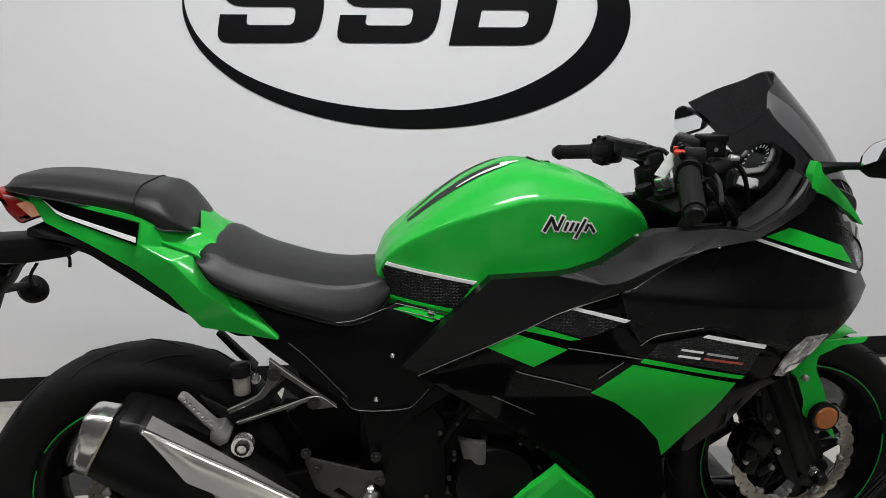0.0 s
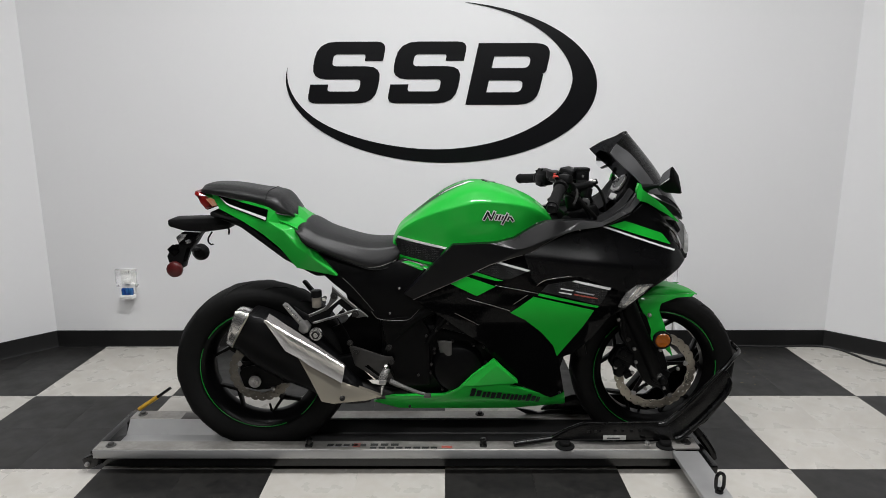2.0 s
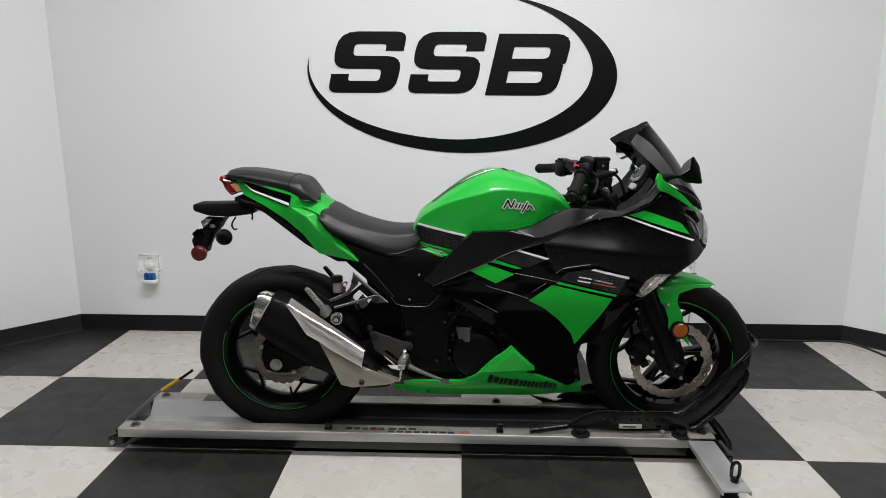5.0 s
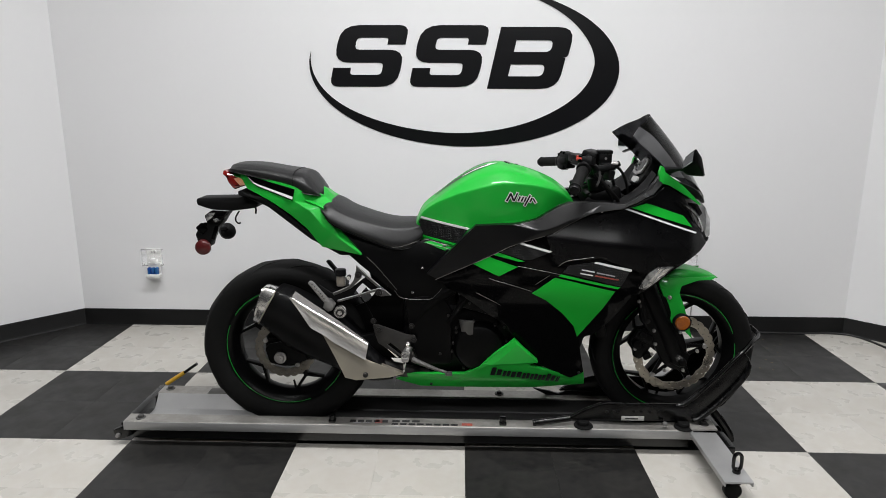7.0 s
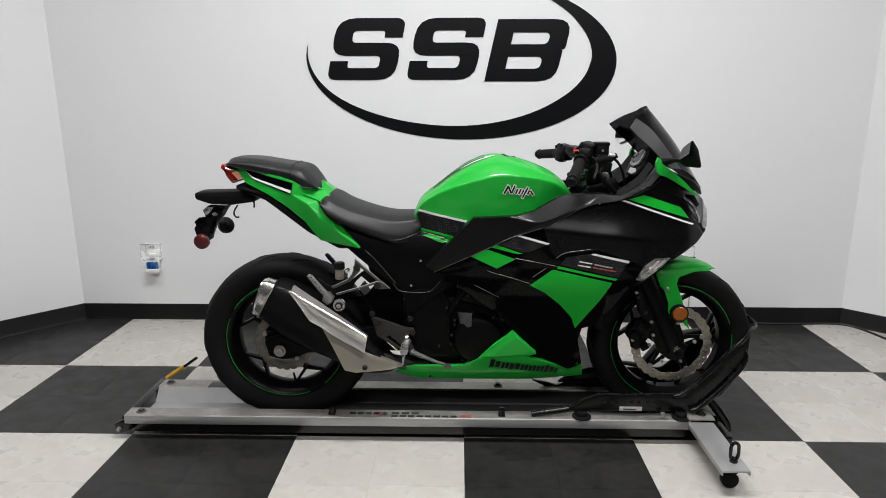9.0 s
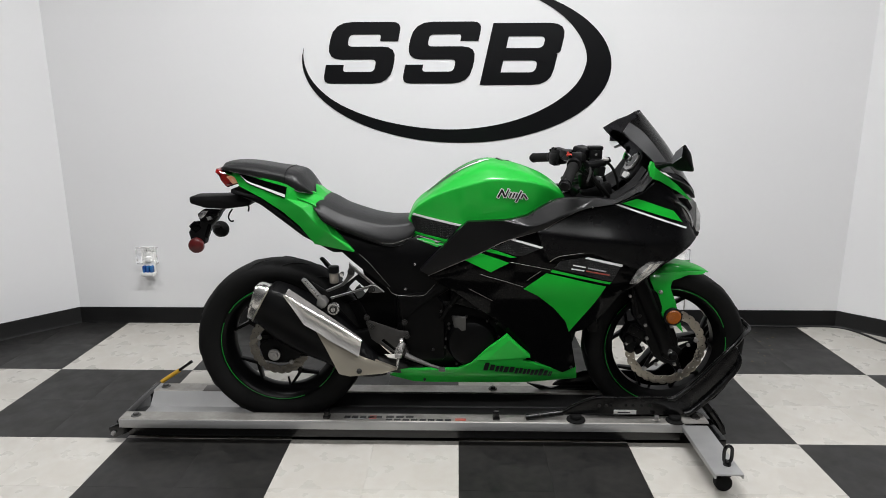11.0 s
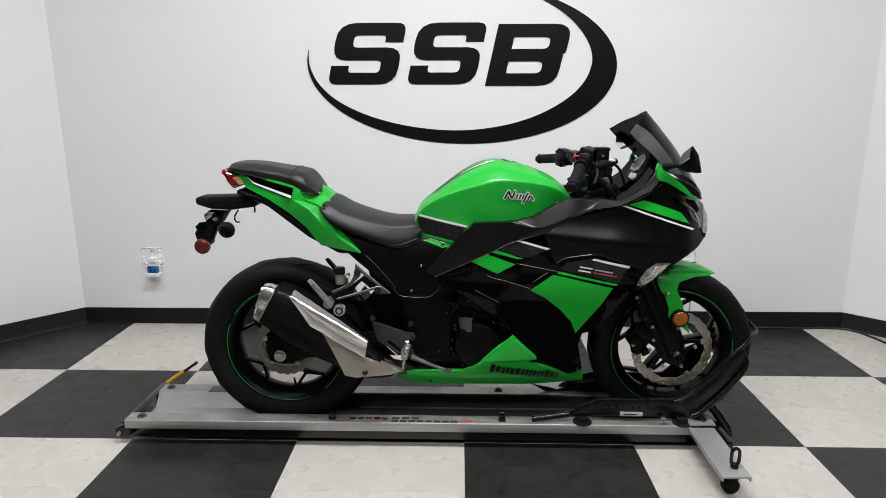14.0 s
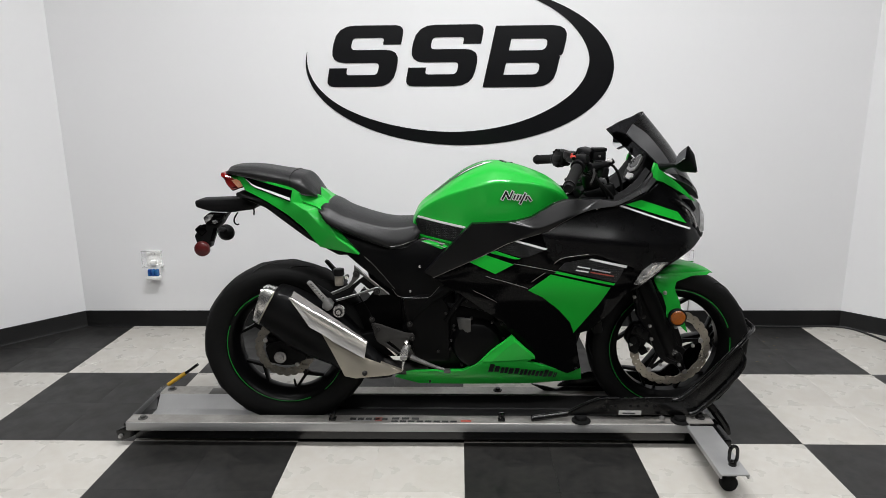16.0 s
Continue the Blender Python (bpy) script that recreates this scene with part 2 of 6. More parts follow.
def box(centre, size, bevel=0.003, turn=(0, 0, 0), seg=2):
    bm = bmesh.new()
    bmesh.ops.create_cube(bm, size=1, matrix=Matrix.Diagonal((*size, 1)))
    if bevel > 0:
        bmesh.ops.bevel(bm, geom=list(bm.edges), offset=min(bevel, min(size) * 0.45), segments=seg, affect="EDGES", profile=0.5)
    bm.transform(pose(*centre, *turn))
    return bm


def rod(p0, p1, r0, r1=None, seg=20, bevel=0.0):
    p0, p1 = Vector(p0), Vector(p1)
    bm = bmesh.new()
    bmesh.ops.create_cone(bm, cap_ends=True, segments=seg, radius1=r0, radius2=r0 if r1 is None else r1, depth=(p1 - p0).length)
    if bevel > 0:
        rims = [e for e in bm.edges if len(e.link_faces) == 2 and any(len(f.verts) > 4 for f in e.link_faces)]
        bmesh.ops.bevel(bm, geom=rims, offset=bevel, segments=2, affect="EDGES", profile=0.5)
    q = (p1 - p0).to_track_quat("Z", "Y").to_matrix().to_4x4()
    bm.transform(Matrix.Translation((p0 + p1) / 2) @ q)
    return bm


def spline(points, n, closed=False):
    """Catmull-Rom through the points (rows of any width)."""
    p = np.asarray(points, float)
    k = len(p)
    out = []
    spans = k if closed else k - 1
    for i in range(n):
        u = i / (n if closed else n - 1) * spans
        j = min(int(u), spans - 1)
        f = u - j
        if closed:
            a, b, c, d = (p[(j + o) % k] for o in (-1, 0, 1, 2))
        else:
            b, c = p[j], p[j + 1]
            a = p[j - 1] if j > 0 else 2 * b - c
            d = p[j + 2] if j + 2 < k else 2 * c - b
        out.append(0.5 * (2 * b + (c - a) * f + (2 * a - 5 * b + 4 * c - d) * f * f + (3 * b - a - 3 * c + d) * f ** 3))
    return np.array(out)


def tube(points, r, n=24, seg=10, smooth=True, closed=False):
    pts = spline(points, n, closed) if smooth else np.asarray(points, float)
    bm = bmesh.new()
    rings = []
    up = Vector((0.13, 0.21, 0.97)).normalized()
    count = len(pts)
    for i in range(count):
        a = pts[(i - 1) % count] if closed else pts[max(i - 1, 0)]
        c = pts[(i + 1) % count] if closed else pts[min(i + 1, count - 1)]
        d = Vector(c - a).normalized()
        u = d.cross(up).normalized()
        v = d.cross(u)
        rr = float(np.interp(i / (count - 1), np.linspace(0, 1, len(r)), r)) if isinstance(r, (list, tuple)) else r
        rings.append([bm.verts.new(Vector(pts[i]) + rr * (math.cos(t) * u + math.sin(t) * v)) for t in (2 * math.pi * k / seg for k in range(seg))])
    for i in range(count if closed else count - 1):
        a, b = rings[i], rings[(i + 1) % count]
        for k in range(seg):
            bm.faces.new((a[k], a[(k + 1) % seg], b[(k + 1) % seg], b[k]))
    if not closed:
        bm.faces.new(rings[0]), bm.faces.new(rings[-1])
    return bm


def lathe(profile, centre, seg=72, closed=True):
    """Turns a profile of (radius, y) about the y axis through centre (x, y, z)."""
    bm = bmesh.new()
    cx, cy, cz = centre
    rings = []
    for i in range(seg):
        t = 2 * math.pi * i / seg
        rings.append([bm.verts.new((cx + r * math.cos(t), cy + y, cz + r * math.sin(t))) for r, y in profile])
    k = len(profile)
    for i in range(seg):
        a, b = rings[i], rings[(i + 1) % seg]
        for j in range(k if closed else k - 1):
            bm.faces.new((a[j], a[(j + 1) % k], b[(j + 1) % k], b[j]))
    return bm


def surface(grid, thick=0.0):
    """A sheet through a grid of points (rows x columns x 3), thickened towards its back."""
    bm = bmesh.new()
    vs = [[bm.verts.new(p) for p in row] for row in grid]
    for i in range(len(vs) - 1):
        for j in range(len(vs[0]) - 1):
            bm.faces.new((vs[i][j], vs[i][j + 1], vs[i + 1][j + 1], vs[i + 1][j]))
    if thick:
        bmesh.ops.recalc_face_normals(bm, faces=bm.faces)
        bmesh.ops.solidify(bm, geom=list(bm.faces), thickness=thick)
    return bm


def weave(ctrl, ni, nj):
    """Densifies a control grid by splines both ways."""
    rows = np.array([spline(r, nj) for r in ctrl])
    return np.array([spline(rows[:, j], ni) for j in range(nj)]).transpose(1, 0, 2)


def closed_loft(ctrl, ni, nj):
    """A closed body through rings of control points, with capped ends."""
    rows = np.array([spline(r, nj, True) for r in ctrl])
    g = np.array([spline(rows[:, j], ni) for j in range(nj)]).transpose(1, 0, 2)
    bm = bmesh.new()
    vs = [[bm.verts.new(p) for p in row] for row in g]
    for i in range(ni - 1):
        for j in range(nj):
            bm.faces.new((vs[i][j], vs[i][(j + 1) % nj], vs[i + 1][(j + 1) % nj], vs[i + 1][j]))
    bm.faces.new(vs[0]), bm.faces.new(vs[-1])
    return bm, g


def rounded(points, radius, steps=4):
    """A polygon with its corners rounded; radius: one for all, or one a corner."""
    out = []
    n = len(points)
    for i in range(n):
        p, a, b = Vector(points[i]), Vector(points[i - 1]), Vector(points[(i + 1) % n])
        r = radius[i] if isinstance(radius, (list, tuple)) else radius
        da, db = (a - p), (b - p)
        d = min(r, da.length * 0.48, db.length * 0.48)
        if d <= 1e-6:
            out.append(tuple(p))
            continue
        s, e = p + da.normalized() * d, p + db.normalized() * d
        for k in range(steps + 1):
            f = k / steps
            out.append(tuple((1 - f) ** 2 * s + 2 * f * (1 - f) * p + f * f * e))
    return out


def circle(cx, cz, r, n=24, phase=0.0):
    return [(cx + r * math.cos(2 * math.pi * k / n + phase), cz + r * math.sin(2 * math.pi * k / n + phase)) for k in range(n)]


def plate(loops, y, thick, bevel=0.0):
    """A flat plate in the x-z plane: the first loop is the outline, the others holes. y: its middle."""
    cu = bpy.data.curves.new("plate", "CURVE")
    cu.dimensions, cu.fill_mode = "2D", "BOTH"
    cu.extrude, cu.bevel_depth, cu.bevel_resolution = max(thick / 2 - bevel, 0.0002), bevel, 1
    for loop in loops:
        sp = cu.splines.new("POLY")
        sp.points.add(len(loop) - 1)
        for q, (a, b) in zip(sp.points, loop):
            q.co = (a, b, 0, 1)
        sp.use_cyclic_u = True
    if bevel > 0:
        cu.offset = -bevel
    tmp = bpy.data.objects.new("plate", cu)
    me = bpy.data.meshes.new_from_object(tmp)
    bm = bmesh.new()
    bm.from_mesh(me)
    bpy.data.objects.remove(tmp), bpy.data.curves.remove(cu), bpy.data.meshes.remove(me)
    bmesh.ops.remove_doubles(bm, verts=bm.verts, dist=1e-5)
    bm.transform(Matrix(((1, 0, 0, 0), (0, 0, -1, y), (0, 1, 0, 0), (0, 0, 0, 1))))
    return bm


def conform(outline, depth, side=-1, thick=0.006, roll=0.004, step=0.025, lift=0.0):
    """A panel with the outline (x, z), bent to the half width depth(x, z), on one side of the bike, its rim rolled in."""
    bm = bmesh.new()
    f = bm.faces.new([bm.verts.new((x, 0, z)) for x, z in outline])
    roll = min(roll, 0.0016)
    if roll > 0:
        bmesh.ops.inset_region(bm, faces=[f], thickness=roll * 1.2, use_even_offset=True)
    for axis in (0, 2):
        cs = [v.co[axis] for v in bm.verts]
        c = math.ceil(min(cs) / step) * step
        while c < max(cs):
            co, no = [0, 0, 0], [0, 0, 0]
            co[axis], no[axis] = c, 1
            bmesh.ops.bisect_plane(bm, geom=bm.verts[:] + bm.edges[:] + bm.faces[:], dist=1e-5, plane_co=co, plane_no=no)
            c += step
    bmesh.ops.remove_doubles(bm, verts=bm.verts, dist=0.0004)
    for v in bm.verts:
        d = depth(v.co.x, v.co.z) + lift
        if roll > 0 and v.is_boundary:
            d -= roll * 0.9
        v.co.y = side * d
    bmesh.ops.triangulate(bm, faces=[q for q in bm.faces if len(q.verts) > 4])
    edges = [e for e in bm.edges if e.is_boundary]
    ret = bmesh.ops.extrude_edge_only(bm, edges=edges)
    for v in [g for g in ret["geom"] if isinstance(g, bmesh.types.BMVert)]:
        v.co.y -= side * thick
    return bm


def ease(x, xs, ys):
    """A smooth curve through the points (xs, ys), level beyond its ends."""
    xs, ys = np.asarray(xs, float), np.asarray(ys, float)
    x = min(max(x, xs[0]), xs[-1])
    m = np.gradient(ys, xs)
    i = min(int(np.searchsorted(xs, x, "right")) - 1, len(xs) - 2)
    h = xs[i + 1] - xs[i]
    t = (x - xs[i]) / h
    return float((2 * t ** 3 - 3 * t * t + 1) * ys[i] + (t ** 3 - 2 * t * t + t) * h * m[i] + (3 * t * t - 2 * t ** 3) * ys[i + 1] + (t ** 3 - t * t) * h * m[i + 1])


def moved(bm, dx=0, dy=0, dz=0):
    bm.transform(Matrix.Translation((dx, dy, dz)))
    return bm


# ---- the room ----
T = 0.6096
WALL_Y, FRONT_Y = 1.255, -6.5
LX, RX, SIDE = -2.10, 2.045, 3.6


def wall(name, a, b, label, thick=0.12, mat=None):
    """A wall between two points of the plan, its face on the line a-b and its body on the right-hand side of it."""
    a, b = Vector((*a, 0)), Vector((*b, 0))
    d = (b - a).normalized()
    n = Vector((d.y, -d.x, 0))
    bm = bmesh.new()
    q = [a, b, b + n * thick, a + n * thick]
    lo = [bm.verts.new(p) for p in q]
    hi = [bm.verts.new(p + Vector((0, 0, CEIL))) for p in q]
    bm.faces.new(lo), bm.faces.new(hi)
    for i in range(4):
        bm.faces.new((lo[i], lo[(i + 1) % 4], hi[(i + 1) % 4], hi[i]))
    return solid(name, bm, mat, tuple((a + b) / 2), label, "wall", "structure", smooth=0)


def skirting(name, a, b):
    """A baseboard strip with a rounded top and a small toe along the foot of a wall."""
    a, b = Vector((*a, 0)), Vector((*b, 0))
    d = (b - a).normalized()
    n = Vector((-d.y, d.x, 0))
    prof = [(0.0, 0.0005), (0.014, 0.0005), (0.008, 0.012), (0.0065, 0.080), (0.004, 0.0865), (0.0, 0.0875)]
    bm = bmesh.new()
    rings = [[bm.verts.new(p + n * (o + 0.0005) + Vector((0, 0, z))) for o, z in prof] for p in (a, b)]
    k = len(prof)
    for j in range(k):
        bm.faces.new((rings[0][j], rings[0][(j + 1) % k], rings[1][(j + 1) % k], rings[1][j]))
    bm.faces.new(rings[0]), bm.faces.new(rings[1])
    return solid(name, bm, BASEBOARD, tuple((a + b) / 2), "black rubber baseboard along the white wall", "baseboard", "structure", smooth=30)


reach_l, reach_r = SIDE + LX, SIDE - RX
plan = [(-SIDE, FRONT_Y), (-SIDE, WALL_Y - reach_l * 1.1), (LX, WALL_Y), (RX, WALL_Y), (SIDE, WALL_Y - reach_r * 0.95), (SIDE, FRONT_Y)]
names = ["wall_west", "wall_northwest", "wall_north", "wall_northeast", "wall_east", "wall_south"]
# west, east and south walls are unseen additions, kept dark for the reflections
for i, nm in enumerate(names):
    a, b = plan[i], plan[(i + 1) % 6]
    wall(nm, b, a, "plain white painted wall of the photo bay" if 0 < i < 4 else "unseen charcoal wall added to close the room behind the bay", mat=WALL if 0 < i < 4 else WALL_UNSEEN)
    if i < 5:
        skirting("baseboard", b, a)

bm = box((0, (WALL_Y + FRONT_Y) / 2, CEIL + 0.06), (2 * SIDE + 0.3, WALL_Y - FRONT_Y + 0.3, 0.12), 0)
solid("ceiling", bm, CEIL_MAT, (0, (WALL_Y + FRONT_Y) / 2, CEIL + 0.06), "plain white ceiling over the bay", "ceiling", "structure", smooth=0)
for lx, ly, power in LAMPS:
    lamp = thing("ceiling_light", (lx, ly, CEIL), "white recessed fluorescent ceiling panel light", "light", "ceiling lights")
    hw, hl = LAMP_W / 2, LAMP_L / 2
    part("frame", join(*[box((lx + sx, ly + sy, CEIL - 0.012), sz, 0.003) for sx, sy, sz in
                         ((-hw, 0, (0.03, LAMP_L, 0.024)), (hw, 0, (0.03, LAMP_L, 0.024)), (0, -hl, (LAMP_W, 0.03, 0.024)), (0, hl, (LAMP_W, 0.03, 0.024)))]), OUTLET_WHITE, lamp)
    part("diffuser", box((lx, ly, CEIL - 0.008), (LAMP_W - 0.03, LAMP_L - 0.03, 0.008), 0.001), DIFFUSER, lamp)

# ---- the wall emblem ----
EW = WALL_Y - 0.003
emblem = thing("wall_emblem", (0, WALL_Y, 1.3), "large black vinyl oval emblem stuck on the white wall", "wall decal")


def swoosh():
    """A tapering band along an ellipse, from its left end round the bottom to the top."""
    cx, cz, a, b, tilt = -0.016, 1.379, 0.777, 0.392, -0.023
    outer, inner = [], []
    for i in range(121):
        deg = 171 + 271 * i / 120
        t = radians(deg)
        w = ease(deg, [171, 192, 215, 231, 250, 272, 291, 321, 340, 361, 377, 393, 406, 421, 442], [0.001, 0.019, 0.036, 0.049, 0.060, 0.069, 0.083, 0.114, 0.129, 0.129, 0.109, 0.076, 0.047, 0.021, 0.001])
        n = Vector((math.cos(t) / a, math.sin(t) / b)).normalized()
        for loop, off in ((outer, 0.0), (inner, w)):
            u, v = a * math.cos(t) - n.x * off, b * math.sin(t) - n.y * off
            loop.append((cx + u * math.cos(tilt) - v * math.sin(tilt), cz + u * math.sin(tilt) + v * math.cos(tilt)))
    return outer + inner[::-1]


part("swoosh", plate([swoosh()], EW, 0.0012), VINYL_BLACK, emblem, smooth=0)


def slanted(loop, x0, z0, w, h, lean=0.22):
    return [(x0 + u * w + v * h * lean, z0 + v * h) for u, v in loop]


ess = [(0, .31), (0, 0), (1, 0), (1, .605), (.27, .605), (.27, .80), (.735, .80), (.735, .69), (1.0, .69), (1.0, 1), (0, 1), (0, .395), (.73, .395), (.73, .195), (.265, .195), (.265, .31)]
ess_r = [0, .13, .26, .22, .07, .07, .05, 0, 0, .14, .28, .22, .07, .07, .05, 0]
bee = [(0, 0), (.97, 0), (.97, .515), (.90, .515), (1.0, .515), (1.0, 1), (0, 1)]
bee_r = [0, .28, .20, .0, .20, .24, 0]
hole_a = [(.25, .205), (.72, .205), (.72, .40), (.25, .40)]
hole_b = [(.25, .60), (.75, .60), (.75, .79), (.25, .79)]
for x0 in (-0.693, -0.292):
    part("emblem_mark", plate([slanted(rounded(ess, ess_r), x0, 1.284, 0.342, 0.297)], EW, 0.0012), VINYL_BLACK, emblem, smooth=0)
part("emblem_mark", plate([slanted(rounded(bee, bee_r), 0.103, 1.276, 0.366, 0.297), slanted(rounded(hole_a, [0, .08, .08, 0]), 0.103, 1.276, 0.366, 0.297),
                           slanted(rounded(hole_b, [0, .08, .08, 0]), 0.103, 1.276, 0.366, 0.297)], EW, 0.0012), VINYL_BLACK, emblem, smooth=0)

# ---- the motorcycle ----
BY, FLOOR_Z = 0.12, 0.034
RA, FA = (-0.648, 0.0, 0.346), (0.741, 0.0, 0.343)
RR, FR = 0.308, 0.288
bike = thing("motorcycle", (0, BY, FLOOR_Z), "green and black sport motorcycle standing upright on a dolly", "motorcycle")


def bpart(name, bm, mat, parent=bike, label="", smooth=35):
    return part(name, moved(bm, dy=BY), mat, parent, label, smooth)


def fair(x, z):
    """Half width of the front fairing."""
    f = ease(x, [-.15, -.05, .05, .15, .3, .5, .62, .72, .80], [.145, .162, .182, .195, .208, .222, .205, .168, .11])
    g = ease(z, [.22, .4, .5, .6, .7, .8, .9, 1.0], [.66, .73, .84, .965, 1, 1, .90, .78])
    return float(f * g)


def upper_w(x, z):
    """Half width of the upper fairing: upright below the crease along its flank, leaning in above it."""
    crease = ease(x, [.26, .40, .50, .62, .80], [.790, .776, .768, .757, .760])
    flank = ease(x, [-.15, -.05, .05, .15, .3, .5, .62, .72, .80], [.145, .162, .182, .195, .208, .222, .205, .168, .11])
    rise = z - crease
    soft = .5 * (rise + math.sqrt(rise * rise + .00003))
    ease_up = .5 * (rise - .05 + math.sqrt((rise - .05) ** 2 + .0012))
    return flank - .49 * soft + .34 * ease_up


def tail_width(x, z):
    """Half width of the tail fairing."""
    return float(ease(x, [-.84, -.78, -.68, -.55, -.45, -.35], [.045, .07, .098, .118, .135, .15]))


# wheels
def tyre_profile(r, w, rim):
    """Cross-section of a tyre: bead, sidewall, shoulder and round crown, as (radius, y)."""
    h = w / 2
    out = [(rim - 0.004, -h * 0.62), (rim + 0.012, -h * 0.80), (rim + (r - rim) * 0.42, -h * 0.97), (rim + (r - rim) * 0.62, -h * 1.0)]
    for k in range(-6, 7):
        t = k / 6
        out.append((r - (r - rim) * 0.34 * abs(t) ** 2.1, h * 0.985 * math.sin(t * math.pi / 2)))
    out += [(rim + (r - rim) * 0.62, h * 1.0), (rim + (r - rim) * 0.42, h * 0.97), (rim + 0.012, h * 0.80), (rim - 0.004, h * 0.62)]
    return out


def groove(c, r, w, rim, ang, side, length):
    """A thin curved tread groove lying on the shoulder of the tyre."""
    pts = []
    for k in range(7):
        f = k / 6
        t = 0.12 + 0.60 * f
        rad = r - (r - rim) * 0.34 * t ** 2.1 + 0.0002
        y = side * w / 2 * 0.985 * math.sin(t * math.pi / 2)
        a = ang + length * (f - 0.5) + 0.05 * math.sin(f * 3)
        pts.append((c[0] + rad * math.cos(a), y, c[2] + rad * math.sin(a)))
    return tube(pts, [0.0008, 0.0026, 0.0026, 0.0008], 12, 6)


def spoke_bar(p0, p1, w0, w1, d0, d1):
    """A tapered bar from p0 to p1: width in the wheel's plane and depth across it at both ends, edges rounded."""
    b = bmesh.new()
    bmesh.ops.create_cube(b, size=1)
    for v in b.verts:
        wide, deep = (w0, d0) if v.co.z < 0 else (w1, d1)
        v.co.x, v.co.y, v.co.z = v.co.x * wide, v.co.y * deep, v.co.z * (p1 - p0).length
    bmesh.ops.bevel(b, geom=list(b.edges), offset=0.003, segments=2, affect="EDGES", profile=0.5)
    z = (p1 - p0).normalized()
    y = Vector((0, 1, 0))
    x = y.cross(z)
    turn = Matrix((x, y, z)).transposed().to_4x4()
    b.transform(Matrix.Translation((p0 + p1) / 2) @ turn)
    return b


def wheel(name, c, r, w, rim, disc_r, disc_in, disc_y, phase, lobes):
    hub = lathe([(0.016, -0.055), (0.034, -0.055), (0.042, -0.035), (0.034, -0.015), (0.034, 0.015), (0.042, 0.035), (0.034, 0.055), (0.016, 0.055)], c, 32)
    hw = w * 0.40
    hoop = lathe([(rim - 0.006, -hw), (rim + 0.003, -hw - 0.004), (rim + 0.004, -hw + 0.004), (rim - 0.010, -hw + 0.012), (rim - 0.024, -0.016), (rim - 0.024, 0.016), (rim - 0.010, hw - 0.012),
                  (rim + 0.004, hw - 0.004), (rim + 0.003, hw + 0.004), (rim - 0.006, hw), (rim - 0.016, hw - 0.012), (rim - 0.032, 0.018), (rim - 0.034, 0), (rim - 0.032, -0.018), (rim - 0.016, -hw + 0.012)], c, 96)
    spokes = []
    for k in range(5):
        a = 2 * math.pi * k / 5 + phase
        fork = Vector((c[0] + 0.645 * rim * math.cos(a), 0, c[2] + 0.645 * rim * math.sin(a)))
        root = Vector((c[0] + 0.030 * math.cos(a), 0, c[2] + 0.030 * math.sin(a)))
        bars = [spoke_bar(root, fork, 0.024, 0.017, 0.044, 0.030)]
        for da in (-0.34, 0.34):
            foot = Vector((c[0] + (rim - 0.026) * math.cos(a + da), 0, c[2] + (rim - 0.026) * math.sin(a + da)))
            bars.append(spoke_bar(fork - (foot - fork).normalized() * 0.006, foot, 0.012, 0.009, 0.030, 0.024))
        spokes.append(join(*bars))
    wh = bpart(name, join(hub, hoop), RIM, bike, "black cast alloy wheel with five forked spokes")
    for b in spokes:
        bpart("spoke", b, RIM, wh)
    ty = bpart("tyre", lathe(tyre_profile(r, w, rim), c, 128), RUBBER, wh, "worn black road tyre")
    grooves = [groove(c, r, w, rim, 2 * math.pi * (k + 0.25 * (s > 0)) / 14, s, 0.30) for k in range(14) for s in (-1, 1)]
    bpart("tread_groove", join(*grooves), BLACK_MATTE, ty)
    for s in (-1, 1):
        for a0, a1 in ((0.35, 2.55), (2.75, 5.1), (5.4, 6.45)):
            arc = [(c[0] + (rim + 0.0005) * math.cos(a0 + (a1 - a0) * i / 30), s * (hw + 0.0035), c[2] + (rim + 0.0005) * math.sin(a0 + (a1 - a0) * i / 30)) for i in range(31)]
            bpart("rim_stripe", tube(arc, 0.0014, 31, 6, smooth=False), RIM_GREEN, wh, "thin green rim stripe")
    # disc with a waved edge and drilled holes
    wave = [(c[0] + (disc_r - 0.004 + 0.006 * abs(math.cos(lobes * t / 2)) ** 0.6) * math.cos(t), c[2] + (disc_r - 0.004 + 0.006 * abs(math.cos(lobes * t / 2)) ** 0.6) * math.sin(t)) for t in (2 * math.pi * i / (8 * lobes) for i in range(8 * lobes))]
    inner = [(c[0] + (disc_in + 0.002 * math.cos(lobes * t / 2)) * math.cos(t), c[2] + (disc_in + 0.002 * math.cos(lobes * t / 2)) * math.sin(t)) for t in (2 * math.pi * i / 112 for i in range(112))]
    holes = []
    for k in range(lobes):
        for dr, da in ((-0.26, -0.05), (0.16, 0.04)):
            t = 2 * math.pi * k / lobes + da
            m = (disc_r + disc_in) / 2 + dr * (disc_r - disc_in)
            holes.append(circle(c[0] + m * math.cos(t), c[2] + m * math.sin(t), 0.0027, 6))
    dk = bpart("brake_disc", plate([wave, inner] + holes, disc_y, 0.005, 0.0006), DISC_SHADED if name == "rear_wheel" else DISC, wh, "drilled steel brake disc with waved edge")
